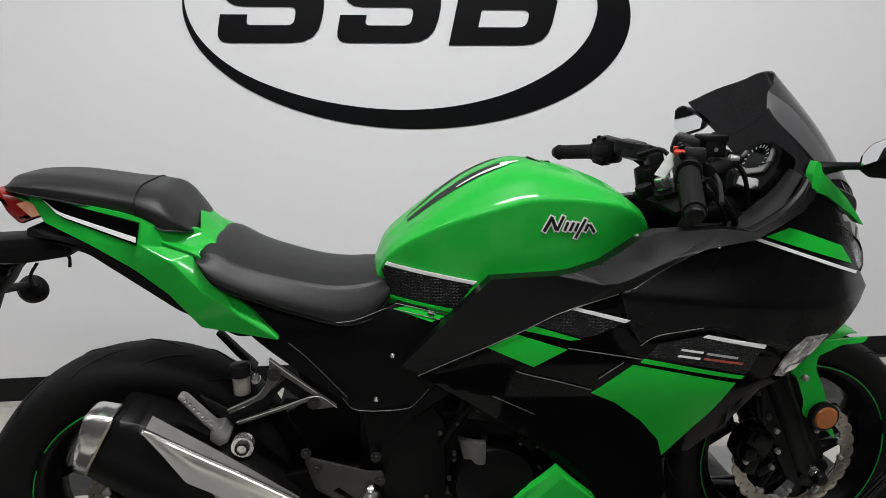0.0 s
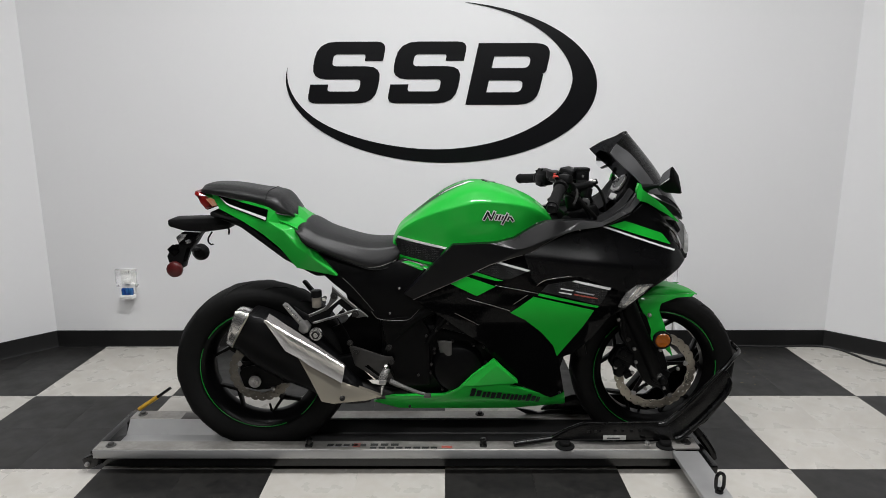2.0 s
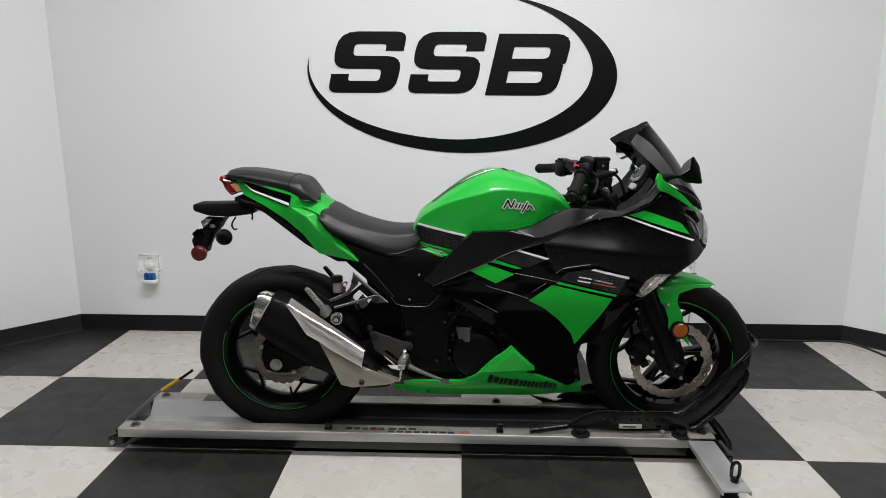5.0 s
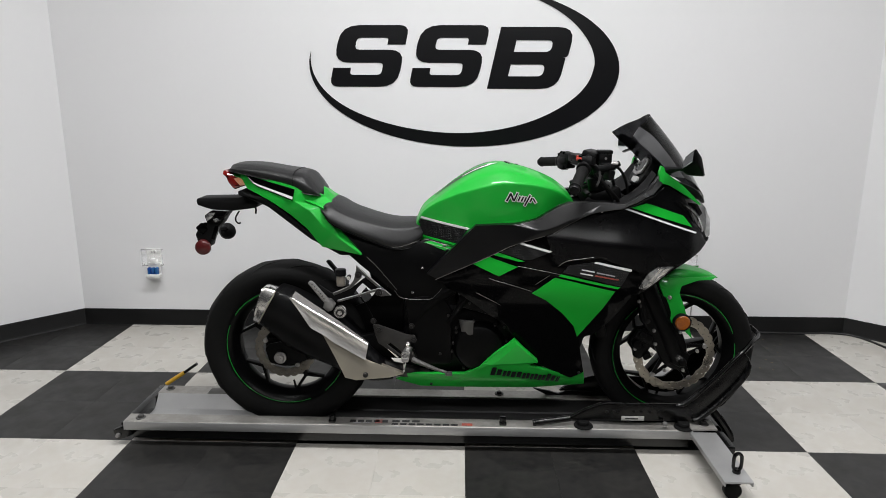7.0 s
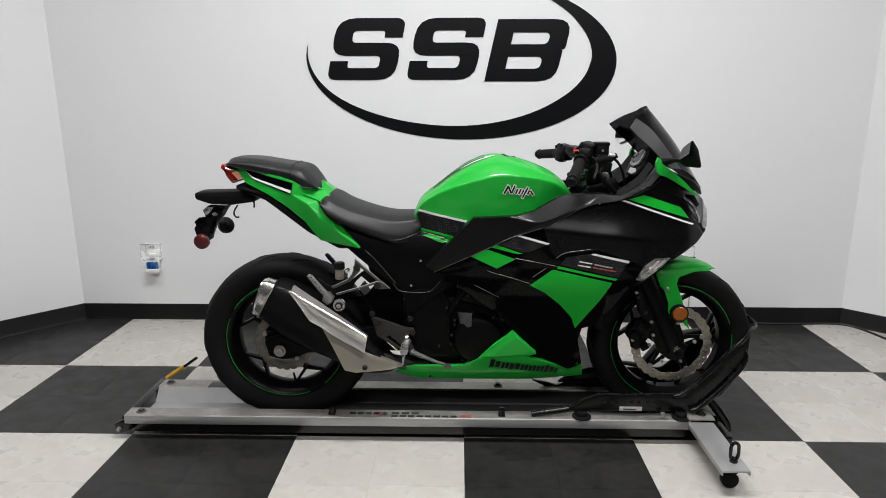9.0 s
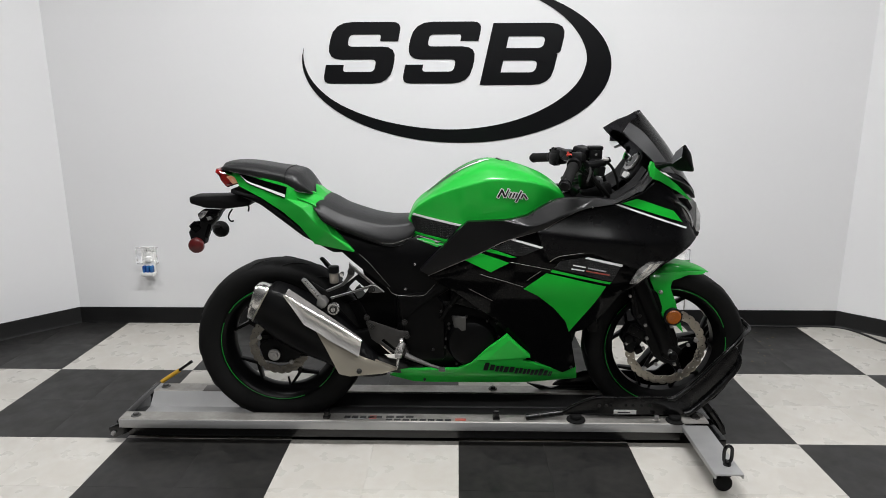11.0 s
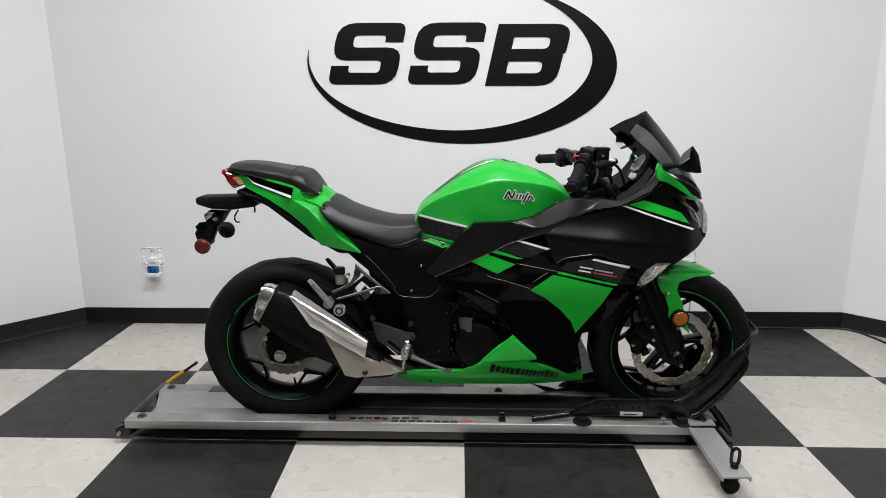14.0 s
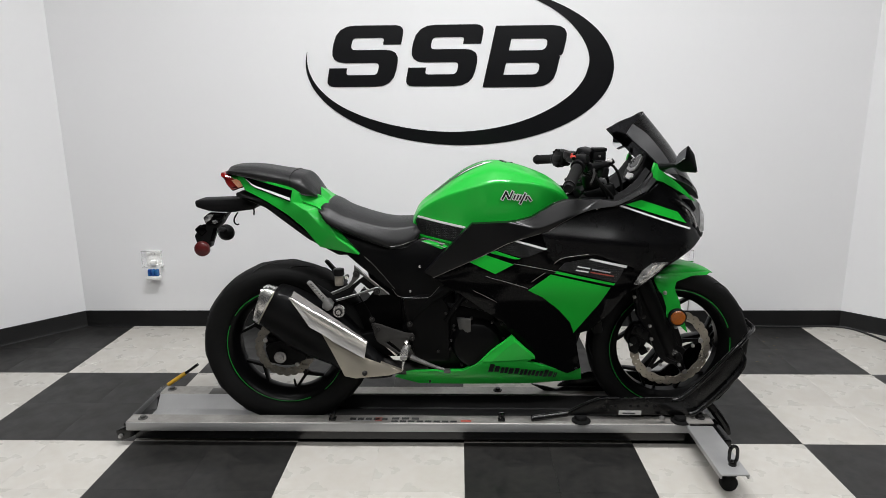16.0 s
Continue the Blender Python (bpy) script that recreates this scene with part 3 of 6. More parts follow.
    carrier = [spoke_bar(Vector((c[0] + 0.03 * math.cos(a + o), disc_y, c[2] + 0.03 * math.sin(a + o))), Vector((c[0] + (disc_in + 0.003) * math.cos(a + 0.25), disc_y, c[2] + (disc_in + 0.003) * math.sin(a + 0.25))), 0.016, 0.011, 0.008, 0.008) for a in (2 * math.pi * i / 5 for i in range(5)) for o in (-0.5, 1.0)]
    for b in carrier:
        bpart("disc_arm", b, RIM, dk)
    for i in range(5):
        a = 2 * math.pi * i / 5 + 0.25
        bpart("disc_bolt", rod((c[0] + (disc_in - 0.004) * math.cos(a), disc_y - 0.008, c[2] + (disc_in - 0.004) * math.sin(a)), (c[0] + (disc_in - 0.004) * math.cos(a), disc_y + 0.004, c[2] + (disc_in - 0.004) * math.sin(a)), 0.0085, None, 12, 0.0015), CAST, dk)
    va = -1.5 if name == "rear_wheel" else -1.75
    bpart("valve_stem", rod((c[0] + (rim - 0.03) * math.cos(va), 0, c[2] + (rim - 0.03) * math.sin(va)), (c[0] + (rim - 0.065) * math.cos(va), -0.012, c[2] + (rim - 0.065) * math.sin(va)), 0.005, 0.0035, 10), RUBBER, wh)
    return wh


rear = wheel("rear_wheel", RA, RR, 0.142, 0.213, 0.110, 0.080, -0.062, radians(6.5), 24)
front = wheel("front_wheel", FA, FR, 0.112, 0.2145, 0.1420, 0.1130, -0.050, radians(14), 28)

# fuel tank
TANK = [(-.178, .815, .755, .070, .795), (-.153, .864, .745, .094, .846), (-.110, .899, .722, .115, .882), (-.050, .947, .708, .131, .912), (.010, .985, .706, .142, .932), (.065, 1.007, .712, .148, .947), (.110, 1.013, .722, .149, .956),
        (.175, 1.001, .738, .146, .954), (.235, .982, .760, .138, .946), (.290, .957, .795, .120, .930), (.335, .923, .808, .092, .902), (.362, .888, .825, .055, .872)]


def tank_ring(row):
    x, top, bot, w, cr = row
    h, d = top - cr, cr - bot
    half = [(0, top), (.40 * w, top - .005), (.72 * w, top - .36 * h), (.90 * w, cr + .26 * h), (.978 * w, cr + .06 * h), (w, cr - .003), (.997 * w, cr - .014), (.965 * w, cr - .30 * d), (.93 * w, cr - .55 * d), (.88 * w, bot + .01), (.6 * w, bot)]
    return [(x, -y, z) for y, z in half] + [(x, y, z) for y, z in half[::-1][:-1]]


tank_bm, tank_grid = closed_loft([tank_ring(r) for r in TANK], 72, 96)


def tank_width(x, z):
    """Half width of the tank's side at a place."""
    xs = tank_grid[:, 0, 0]
    k = int(np.clip(np.searchsorted(xs, x), 1, len(xs) - 1))
    f = float(np.clip((x - xs[k - 1]) / (xs[k] - xs[k - 1]), 0, 1))
    ring = tank_grid[k - 1, :48] * (1 - f) + tank_grid[k, :48] * f
    order = np.argsort(ring[:, 2])
    return float(-np.interp(z, ring[order, 2], ring[order, 1]))


def tank_band(x0, x1, edges, side, lift):
    """A thin decal on the tank's shoulder between two lines that run along it."""
    rows = []
    xs = tank_grid[:, 0, 0]
    for k in range(25):
        x = x0 + (x1 - x0) * k / 24
        i = float(np.interp(x, xs, np.arange(len(xs))))
        i0, fi = min(int(i), len(xs) - 2), i - min(int(i), len(xs) - 2)
        ring = tank_grid[i0] * (1 - fi) + tank_grid[i0 + 1] * fi
        lo, hi = edges(k / 24)
        row = []
        for m in range(7):
            j = lo + (hi - lo) * m / 6
            j0 = int(j)
            p = ring[j0] * (1 - (j - j0)) + ring[j0 + 1] * (j - j0)
            n = Vector((0, ring[j0 + 1][2] - ring[j0][2], -(ring[j0 + 1][1] - ring[j0][1]))).normalized()
            if n.z < 0:
                n = -n
            q = Vector(p) + n * lift
            row.append((q.x, q.y if side < 0 else -q.y, q.z))
        rows.append(row)
    return surface(rows)


tank = bpart("fuel_tank", tank_bm, GREEN, bike, "glossy lime green fuel tank", 60)
for s in (-1, 1):
    bpart("knee_pad", conform([(-0.168, 0.829), (0.001, 0.800), (-0.033, 0.750), (-0.150, 0.773)], tank_width, s, 0.004, 0.001, 0.01, 0.004), HEX, tank, "black hexagon-textured knee pad")
    bpart("pad_stripe", conform([(-0.155, 0.837), (0.007, 0.804), (0.001, 0.798), (-0.159, 0.831)], tank_width, s, 0.003, 0.0005, 0.012, 0.005), WHITE_DECAL, tank, "white stripe")
    bpart("pad_rim", conform([(-0.151, 0.772), (-0.033, 0.749), (0.004, 0.797), (0.011, 0.802), (-0.029, 0.742), (-0.038, 0.743), (-0.153, 0.766)], tank_width, s, 0.003, 0.0005, 0.012, 0.0045), GREEN_DECAL, tank)
    bpart("tank_stripe", tank_band(-.112, .070, lambda f: (1.2 + f, 2.6 + 2.3 * math.sin(f * 2.2)), s, .0012), TEXTURED, tank, "dark stripe with white tip")
    bpart("stripe_tip", tank_band(-.020, .074, lambda f: (3.9 - .3 * f, 4.1 + .35 * math.sin(f * 2.8) ** .5 + .2 * f), s, .0022), WHITE_DECAL, tank)
    bpart("stripe_tip", tank_band(.064, .098, lambda f: (2.6 + .8 * f, 4.4 - .7 * f), s, .0020), WHITE_DECAL, tank)
    # the slanted black name mark with its white edge
    strokes = [((.126, .897), (.140, .924), .006), ((.140, .920), (.149, .899), .006), ((.150, .898), (.161, .924), .005), ((.164, .897), (.170, .913), .005), ((.174, .896), (.181, .912), .005),
               ((.184, .895), (.190, .910), .005), ((.186, .882), (.203, .917), .005), ((.203, .894), (.209, .908), .005), ((.212, .906), (.222, .891), .005)]
    for grow, mat, up in ((0.0027, WHITE_DECAL, 0.0015), (0.0, VINYL_BLACK, 0.0024)):
        bms = []
        for (x0, z0), (x1, z1), wd in strokes:
            d = Vector((x1 - x0, z1 - z0)).normalized()
            n = Vector((-d.y, d.x)) * (wd / 2 + grow)
            e = d * grow
            loop = [(x0 + n.x - e.x, z0 + n.y - e.y), (x0 - n.x - e.x, z0 - n.y - e.y), (x1 - n.x + e.x, z1 - n.y + e.y), (x1 + n.x + e.x, z1 + n.y + e.y)]
            bms.append(conform(loop, tank_width, s, 0.001, 0, 0.012, up + 0.00005 * len(bms)))
        bpart("tank_mark", join(*bms), mat, tank)
bpart("filler_cap", join(rod((.152, 0, .990), (.157, 0, 1.003), .036, .034, 28, .002), box((.156, 0, 1.003), (.03, .012, .005), .002)), BLACK_SATIN, tank, "round black filler cap")

# seats
def seat(name, rows, label, seam=None, creased=True):
    rings = []
    for x, zt, zb, w in rows:
        if creased:
            half = [(0, zt), (.45 * w, zt - .003), (.76 * w, zt - .013), (.835 * w, zt - .018), (.875 * w, zt - .024), (.97 * w, zt - .50 * (zt - zb) - .006), (w, zb + .22 * (zt - zb)), (.95 * w, zb + .006), (.80 * w, zb)]
        else:
            half = [(0, zt), (.50 * w, zt - .001), (.78 * w, zt - .008), (.93 * w, zt - .22 * (zt - zb) - .006), (w, zt - .55 * (zt - zb)), (.97 * w, zb + .006), (.80 * w, zb)]
        rings.append([(x, -y, z) for y, z in half] + [(x, y, z) for y, z in half[::-1][:-1]])
    bm, g = closed_loft(rings, 56, 96)
    ob = bpart(name, bm, SEAT_VINYL, bike, label, 60)
    for x0, z_off in (seam or []):
        i = int(np.argmin(abs(g[:, 0, 0] - x0)))
        bpart("seam", tube([tuple(p + np.array((0, 0, 0.0008))) for p in g[i, :]], 0.0014, 96, 5, smooth=False, closed=True), BLACK_MATTE, ob)
    return ob


seat("rider_seat", [(-.492, .874, .860, .118), (-.480, .885, .845, .139), (-.452, .883, .812, .150), (-.395, .853, .784, .147), (-.300, .823, .744, .138), (-.240, .813, .726, .134), (-.190, .814, .730, .122), (-.160, .816, .752, .104), (-.143, .814, .776, .086)],
     "black vinyl rider seat")
seat("pillion_seat", [(-.818, .988, .978, .050), (-.792, 1.004, .976, .082), (-.715, 1.004, .962, .096), (-.620, .989, .941, .101), (-.575, .982, .927, .113), (-.543, .972, .910, .116), (-.520, .947, .905, .109), (-.504, .923, .899, .095), (-.494, .907, .895, .072)],
     "raised black vinyl pillion seat", [(-.582, 0)], False)

# tail
deck = surface(weave([[(x, -tail_width(x, 0) * .93, z - .008), (x, -tail_width(x, 0) * .6, z), (x, 0, z + .004), (x, tail_width(x, 0) * .6, z), (x, tail_width(x, 0) * .93, z - .008)] for x, z in ((-.80, .975), (-.70, .950), (-.60, .920), (-.53, .893), (-.48, .872), (-.455, .845))], 24, 16), 0.004)
bpart("tail_deck", deck, GREEN, bike, "", 50)
tail_points = [(-0.785, 0.060, 0.986), (-0.670, 0.095, 0.957), (-0.585, 0.110, 0.937), (-0.549, 0.112, 0.923), (-0.484, 0.070, 0.898), (-0.502, 0.000, 0.924), (-0.460, 0.000, 0.884), (-0.458, 0.085, 0.879), (-0.478, 0.092, 0.878), (-0.548, 0.112, 0.880), (-0.525, 0.134, 0.860), (-0.577, 0.124, 0.889), (-0.661, 0.108, 0.891), (-0.746, 0.080, 0.924), (-0.492, 0.130, 0.836), (-0.451, 0.134, 0.813), (-0.349, 0.138, 0.708), (-0.490, 0.120, 0.733), (-0.540, 0.118, 0.796), (-0.595, 0.114, 0.843), (-0.479, 0.138, 0.805), (-0.420, 0.142, 0.762), (-0.489, 0.112, 0.869), (-0.437, 0.095, 0.892), (-0.436, 0.120, 0.797)]
tail_faces = [(1, 2, 3, 12, 13, 14), (3, 4, 10, 11, 12), (4, 5, 9, 10), (5, 6, 7, 8, 9), (10, 9, 8, 23, 15, 11), (8, 25, 16, 15, 23), (11, 15, 16, 22, 21), (16, 25, 17, 22), (12, 11, 21, 19, 20, 13), (21, 22, 17, 18, 19)]


def tail_side(x, z):
    """Half width of the flat flank that carries the inlay."""
    return 0.4279 + 0.2086 * x + -0.2062 * z


for s in (-1, 1):
    bm = bmesh.new()
    vs = [bm.verts.new((x, s * w, z)) for x, w, z in tail_points]
    for f in tail_faces:
        bm.faces.new([vs[k - 1] for k in f])
    bmesh.ops.delete(bm, geom=[v for v in bm.verts if not v.link_faces], context="VERTS")
    bmesh.ops.recalc_face_normals(bm, faces=bm.faces)
    bmesh.ops.triangulate(bm, faces=bm.faces)
    sharp = [e for e in bm.edges if len(e.link_faces) == 2 and e.calc_face_angle() > 0.12]
    bmesh.ops.bevel(bm, geom=sharp, offset=0.0035, segments=2, affect="EDGES", profile=0.5, clamp_overlap=True)
    ret = bmesh.ops.extrude_edge_only(bm, edges=[e for e in bm.edges if e.is_boundary])
    for v in [q for q in ret["geom"] if isinstance(q, bmesh.types.BMVert)]:
        v.co.y -= s * .014 if abs(v.co.y) > .004 else 0
    tp = bpart("tail_fairing", bm, GREEN, bike, "glossy lime green tail fairing with sharp facets", 14)
    bpart("tail_inlay", conform([(-0.750, 0.969), (-0.575, 0.927), (-0.582, 0.890), (-0.707, 0.932), (-0.724, 0.943)], tail_side, s, 0.006, 0.0006, 0.02, 0.0055), BLACK_GLOSS, tp, "black inlay")
    bpart("inlay_stripe", conform([(-0.743, 0.964), (-0.718, 0.945), (-0.702, 0.939), (-0.581, 0.903), (-0.582, 0.894), (-0.705, 0.934), (-0.721, 0.942)], tail_side, s, 0.006, 0.0005, 0.02, 0.0068), WHITE_DECAL, tp, "white stripe")
under = plate([rounded([(-0.784, 0.915), (-0.679, 0.895), (-0.540, 0.779), (-0.357, 0.696), (-0.436, 0.693), (-0.541, 0.751), (-0.681, 0.861), (-0.760, 0.895)], 0.01)], 0, 0.17, 0.012)
bpart("undertray", under, BLACK_MATTE, bike, "black plastic undertray")
lamp_bm = plate([rounded([(-0.835, 0.983), (-0.792, 0.968), (-0.754, 0.932), (-0.800, 0.916), (-0.819, 0.939)], 0.006)], 0, 0.125, 0.012)
tail_lamp = bpart("tail_light", lamp_bm, RED_LENS, bike, "red tail light with a pointed end")
bpart("tail_light_lens", conform([(-.796, .955), (-.772, .962), (-.752, .936), (-.775, .930)], lambda x, z: .064, -1, 0.003, 0.002, 0.01, 0.001), ORANGE_GLINT, tail_lamp, "orange lens strip with a pale highlight painted in")
hold = bpart("plate_holder", plate([rounded([(-0.943, 0.880), (-0.928, 0.884), (-0.787, 0.888), (-0.772, 0.898), (-0.719, 0.872), (-0.732, 0.850), (-0.821, 0.838), (-0.890, 0.842), (-0.941, 0.858)], 0.008)], 0, 0.08, 0.008), BLACK_MATTE, bike, "black plastic plate holder")
bpart("holder_arm", plate([rounded([(-0.942, 0.777), (-0.913, 0.797), (-0.878, 0.824), (-0.833, 0.834), (-0.856, 0.797), (-0.882, 0.770), (-0.900, 0.729), (-0.906, 0.709), (-0.947, 0.716), (-0.957, 0.753)], .004)], -.01, .05, .006), BLACK_MATTE, hold)
lampb = bpart("plate_lamp", plate([rounded([(-0.915, 0.822), (-0.893, 0.839), (-0.835, 0.835), (-0.845, 0.815), (-0.872, 0.794), (-0.907, 0.797)], .004)], -.03, .034, .005), BLACK_GLOSS, hold, "small plate lamp with clear lens")
bpart("plate_lamp_lens", plate([rounded([(-0.911, 0.820), (-0.893, 0.834), (-0.873, 0.834), (-0.884, 0.818), (-0.904, 0.803)], .003)], -.049, .006, .001), CRYSTAL, lampb)
bpart("plate_lamp_lens", plate([rounded([(-0.882, 0.812), (-0.868, 0.816), (-0.860, 0.806), (-0.876, 0.800)], .002)], -.049, .006, .001), CRYSTAL, lampb)
bpart("holder_bracket", join(box((-.930, -.036, .775), (.030, .012, .034), .005, (0, -40, 0)), rod((-.918, -.045, .790), (-.918, -.030, .790), .007, .007, 12, .001), box((-.885, -.034, .760), (.014, .012, .050), .004, (0, 20, 0))), BLACK_GLOSS, hold)
bpart("rear_indicator", join(rod((-.92, 0, .775), (-.922, .180, .735), 0.010, 0.008, 10), lathe([(0, -.018), (.018, -.015), (.030, -.002), (.032, .010), (.024, .022), (0, .026)], (-.922, .180, .722), 28)), BLACK_MATTE, bike, "round black rear indicator")
bpart("rear_reflector", join(lathe([(0, -.010), (.020, -.009), (.0265, -.004), (.0275, .006), (0, .008)], (-.924, -.055, .712), 32)), RED_DARK, hold, "round red side reflector")
bpart("tail_hook", tube([(-.795, -.030, .838), (-.807, -.035, .818), (-.808, -.035, .804), (-.800, -.035, .795), (-.792, -.035, .797)], 0.003, 14, 6), BLACK_MATTE, hold)
bpart("tail_hook", tube([(-.742, -.03, .856), (-.735, -.035, .846), (-.737, -.035, .830)], 0.003, 10, 6), BLACK_MATTE, hold)

# side covers, fairings
def cover_w(x, z):
    """Half width of the side cover under the seat."""
    return ease(z, [.54, .63, .70, .76, .84], [.126, .132, .126, .110, .085])


def facets(points, faces, side, edge, lip):
    """A panel of flat facets with softened creases and a lip turned inwards; points are (x, half width, z)."""
    bm = bmesh.new()
    vs = [bm.verts.new((x, side * w, z)) for x, w, z in points]
    for f in faces:
        bm.faces.new([vs[k - 1] for k in f])
    bmesh.ops.recalc_face_normals(bm, faces=bm.faces)
    bmesh.ops.triangulate(bm, faces=bm.faces)
    sharp = [e for e in bm.edges if len(e.link_faces) == 2 and e.calc_face_angle() > 0.16]
    bmesh.ops.bevel(bm, geom=sharp, offset=edge, segments=2, affect="EDGES", profile=0.5, clamp_overlap=True)
    ret = bmesh.ops.extrude_edge_only(bm, edges=[e for e in bm.edges if e.is_boundary])
    for v in [q for q in ret["geom"] if isinstance(q, bmesh.types.BMVert)]:
        v.co.y -= side * lip
    return bm


mid_points = [(-0.135, 0.147, 0.650), (0.026, 0.179, 0.821), (0.142, 0.198, 0.830), (0.240, 0.214, 0.810), (0.273, 0.209, 0.805), (0.148, 0.201, 0.762), (0.021, 0.180, 0.696), (-0.101, 0.150, 0.633), (0.166, 0.192, 0.831), (0.220, 0.189, 0.845), (0.292, 0.181, 0.886), (0.324, 0.181, 0.898), (0.419, 0.201, 0.895), (0.344, 0.212, 0.857), (0.496, 0.206, 0.898), (0.584, 0.186, 0.946), (0.608, 0.172, 0.984), (0.615, 0.179, 0.959), (0.583, 0.194, 0.929), (0.492, 0.213, 0.888), (0.395, 0.213, 0.874), (0.325, 0.213, 0.841)]
mid_faces = [(1, 2, 3, 4, 5, 6, 7, 8), (3, 9, 10, 11, 12, 13, 14, 4), (4, 14, 13, 15, 20, 21, 22, 5), (15, 16, 17, 18, 19, 20)]
for s in (-1, 1):
    sc = bpart("side_cover", conform(rounded([(-0.438, 0.815), (-0.405, 0.713), (-0.369, 0.681), (-0.294, 0.619), (-0.210, 0.548), (-0.129, 0.548), (-0.109, 0.560), (-0.085, 0.587), (-0.079, 0.588), (-0.044, 0.648), (0.022, 0.782), (-0.022, 0.772), (-0.044, 0.747), (-0.135, 0.762), (-0.168, 0.748), (-0.240, 0.735), (-0.347, 0.790)], 0.008), cover_w, s, 0.012, 0.004, 0.03), COVER_BLACK, bike, "black side cover under the seat")
    bpart("cover_flash", conform([(-0.146, 0.751), (-0.120, 0.755), (-0.050, 0.734), (-0.076, 0.725)], cover_w, s, 0.002, 0.0004, 0.02, 0.003), GREEN_DECAL, sc, "green flash")
    clip = [(-.143, .762), (-.046, .737), (-.054, .727), (-.143, .751)]
    bpart("cover_clip", join(tube([(x, s * (cover_w(x, z) + .004), z) for x, z in clip], .0009, 24, 6, smooth=False, closed=True), rod((-.082, s * (cover_w(-.082, .742) + .003), .742), (-.070, s * (cover_w(-.07, .739) + .004), .739), .004, .003, 10, .001)), BRACKET, sc, "bright metal clip")
    bpart("mid_fairing", facets(mid_points, mid_faces, s, .003, .030), FAIRING, bike, "satin black panel beside the tank", 30)
    bpart("fairing_liner", conform([(-0.098, 0.633), (0.027, 0.773), (0.294, 0.842), (0.499, 0.863), (0.616, 0.938), (0.796, 0.791), (0.809, 0.762), (0.668, 0.687), (0.536, 0.596), (0.408, 0.463), (0.373, 0.312), (0.254, 0.330), (0.163, 0.419), (0.092, 0.505)], lambda x, z: min(fair(x, z), upper_w(x, z) if z > .74 else 1) - .022, s, 0.004, 0, 0.03), BLACK_MATTE, bike)
    # pale lines along the fairing seams, highlights drawn as grey tubes
    for pts in ([(-0.105, 0.632), (-0.044, 0.663), (0.022, 0.696), (0.086, 0.729), (0.149, 0.762), (0.247, 0.795)], [(0.294, 0.696), (0.308, 0.708), (0.329, 0.717), (0.366, 0.724), (0.402, 0.730)], [(0.163, 0.693), (0.205, 0.686), (0.251, 0.678), (0.299, 0.669)], [(0.072, 0.648), (0.091, 0.641), (0.143, 0.628), (0.211, 0.608)], [(0.222, 0.631), (0.244, 0.648), (0.266, 0.664)], [(0.032, 0.594), (0.070, 0.575), (0.112, 0.553)], [(0.494, 0.890), (0.539, 0.907), (0.585, 0.936), (0.608, 0.966)], [(0.274, 0.803), (0.327, 0.837), (0.397, 0.870), (0.450, 0.880), (0.491, 0.885)]):
        bpart("panel_edge", tube([(x, s * (fair(x, z) + .0042), z) for x, z in pts], 0.0010, 14, 6), BRACKET, bike)
    up = bpart("upper_fairing", conform(rounded([(0.251, 0.796), (0.292, 0.820), (0.328, 0.838), (0.399, 0.870), (0.498, 0.884), (0.594, 0.924), (0.631, 0.953), (0.643, 0.973), (0.700, 0.912), (0.724, 0.874), (0.750, 0.830), (0.776, 0.788), (0.794, 0.760), (0.768, 0.734), (0.675, 0.687), (0.598, 0.665), (0.427, 0.727), (0.322, 0.713), (0.295, 0.698), (0.274, 0.729)], 0.006), upper_w, s, 0.018, 0.006, 0.007, 0.0025), UPPER_PAINT, bike, "gloss black upper fairing with a crease along its flank")
    bpart("nose_flash", conform([(0.520, 0.886), (0.569, 0.899), (0.591, 0.893), (0.699, 0.855), (0.734, 0.816)], upper_w, s, 0.002, 0.0006, 0.02, 0.0055), GREEN_DECAL, up, "green flash")
    bpart("nose_stripe", conform([(.497, .8820), (.509, .8840), (.752, .7985), (.746, .7945)], upper_w, s, 0.002, 0.0005, 0.02, 0.006), WHITE_DECAL, up, "white stripe")
    bpart("nose_ridge", conform(rounded([(.604, .996), (.610, 1.018), (.617, 1.014), (.622, .999), (.636, .989), (.669, .967), (.707, .939), (.738, .911), (.766, .884), (.752, .889), (.722, .910), (.690, .928), (.643, .954), (.616, .962), (.606, .969)], 0.003), lambda x, z: .172 - .40 * max(0.0, x - .62), s, 0.02, 0.003, 0.02, 0.006), GREEN, up, "green ridge beside the screen")
    lo = bpart("lower_fairing", conform(rounded([(-0.105, 0.632), (0.022, 0.695), (0.149, 0.761), (0.251, 0.795), (0.274, 0.729), (0.322, 0.713), (0.427, 0.727), (0.598, 0.665), (0.675, 0.687), (0.585, 0.620), (0.531, 0.595), (0.485, 0.519), (0.426, 0.452), (0.381, 0.435), (0.387, 0.395), (0.405, 0.305), (0.361, 0.282), (0.248, 0.329), (0.167, 0.421), (0.136, 0.475), (0.085, 0.506), (-0.006, 0.572)], 0.006), fair, s, 0.018, 0.006, 0.022), BLACK_GLOSS, bike, "gloss black lower fairing")
    bpart("fairing_flash", conform([(0.014, 0.695), (0.071, 0.719), (0.163, 0.689), (0.104, 0.655)], fair, s, 0.002, 0.0006, 0.02, 0.002), GREEN_DECAL, lo, "green flash")
    bpart("fairing_flash", conform([(0.084, 0.727), (0.102, 0.735), (0.186, 0.709), (0.168, 0.707)], fair, s, 0.002, 0.0004, 0.02, 0.002), GREEN_DECAL, lo, "green flash")
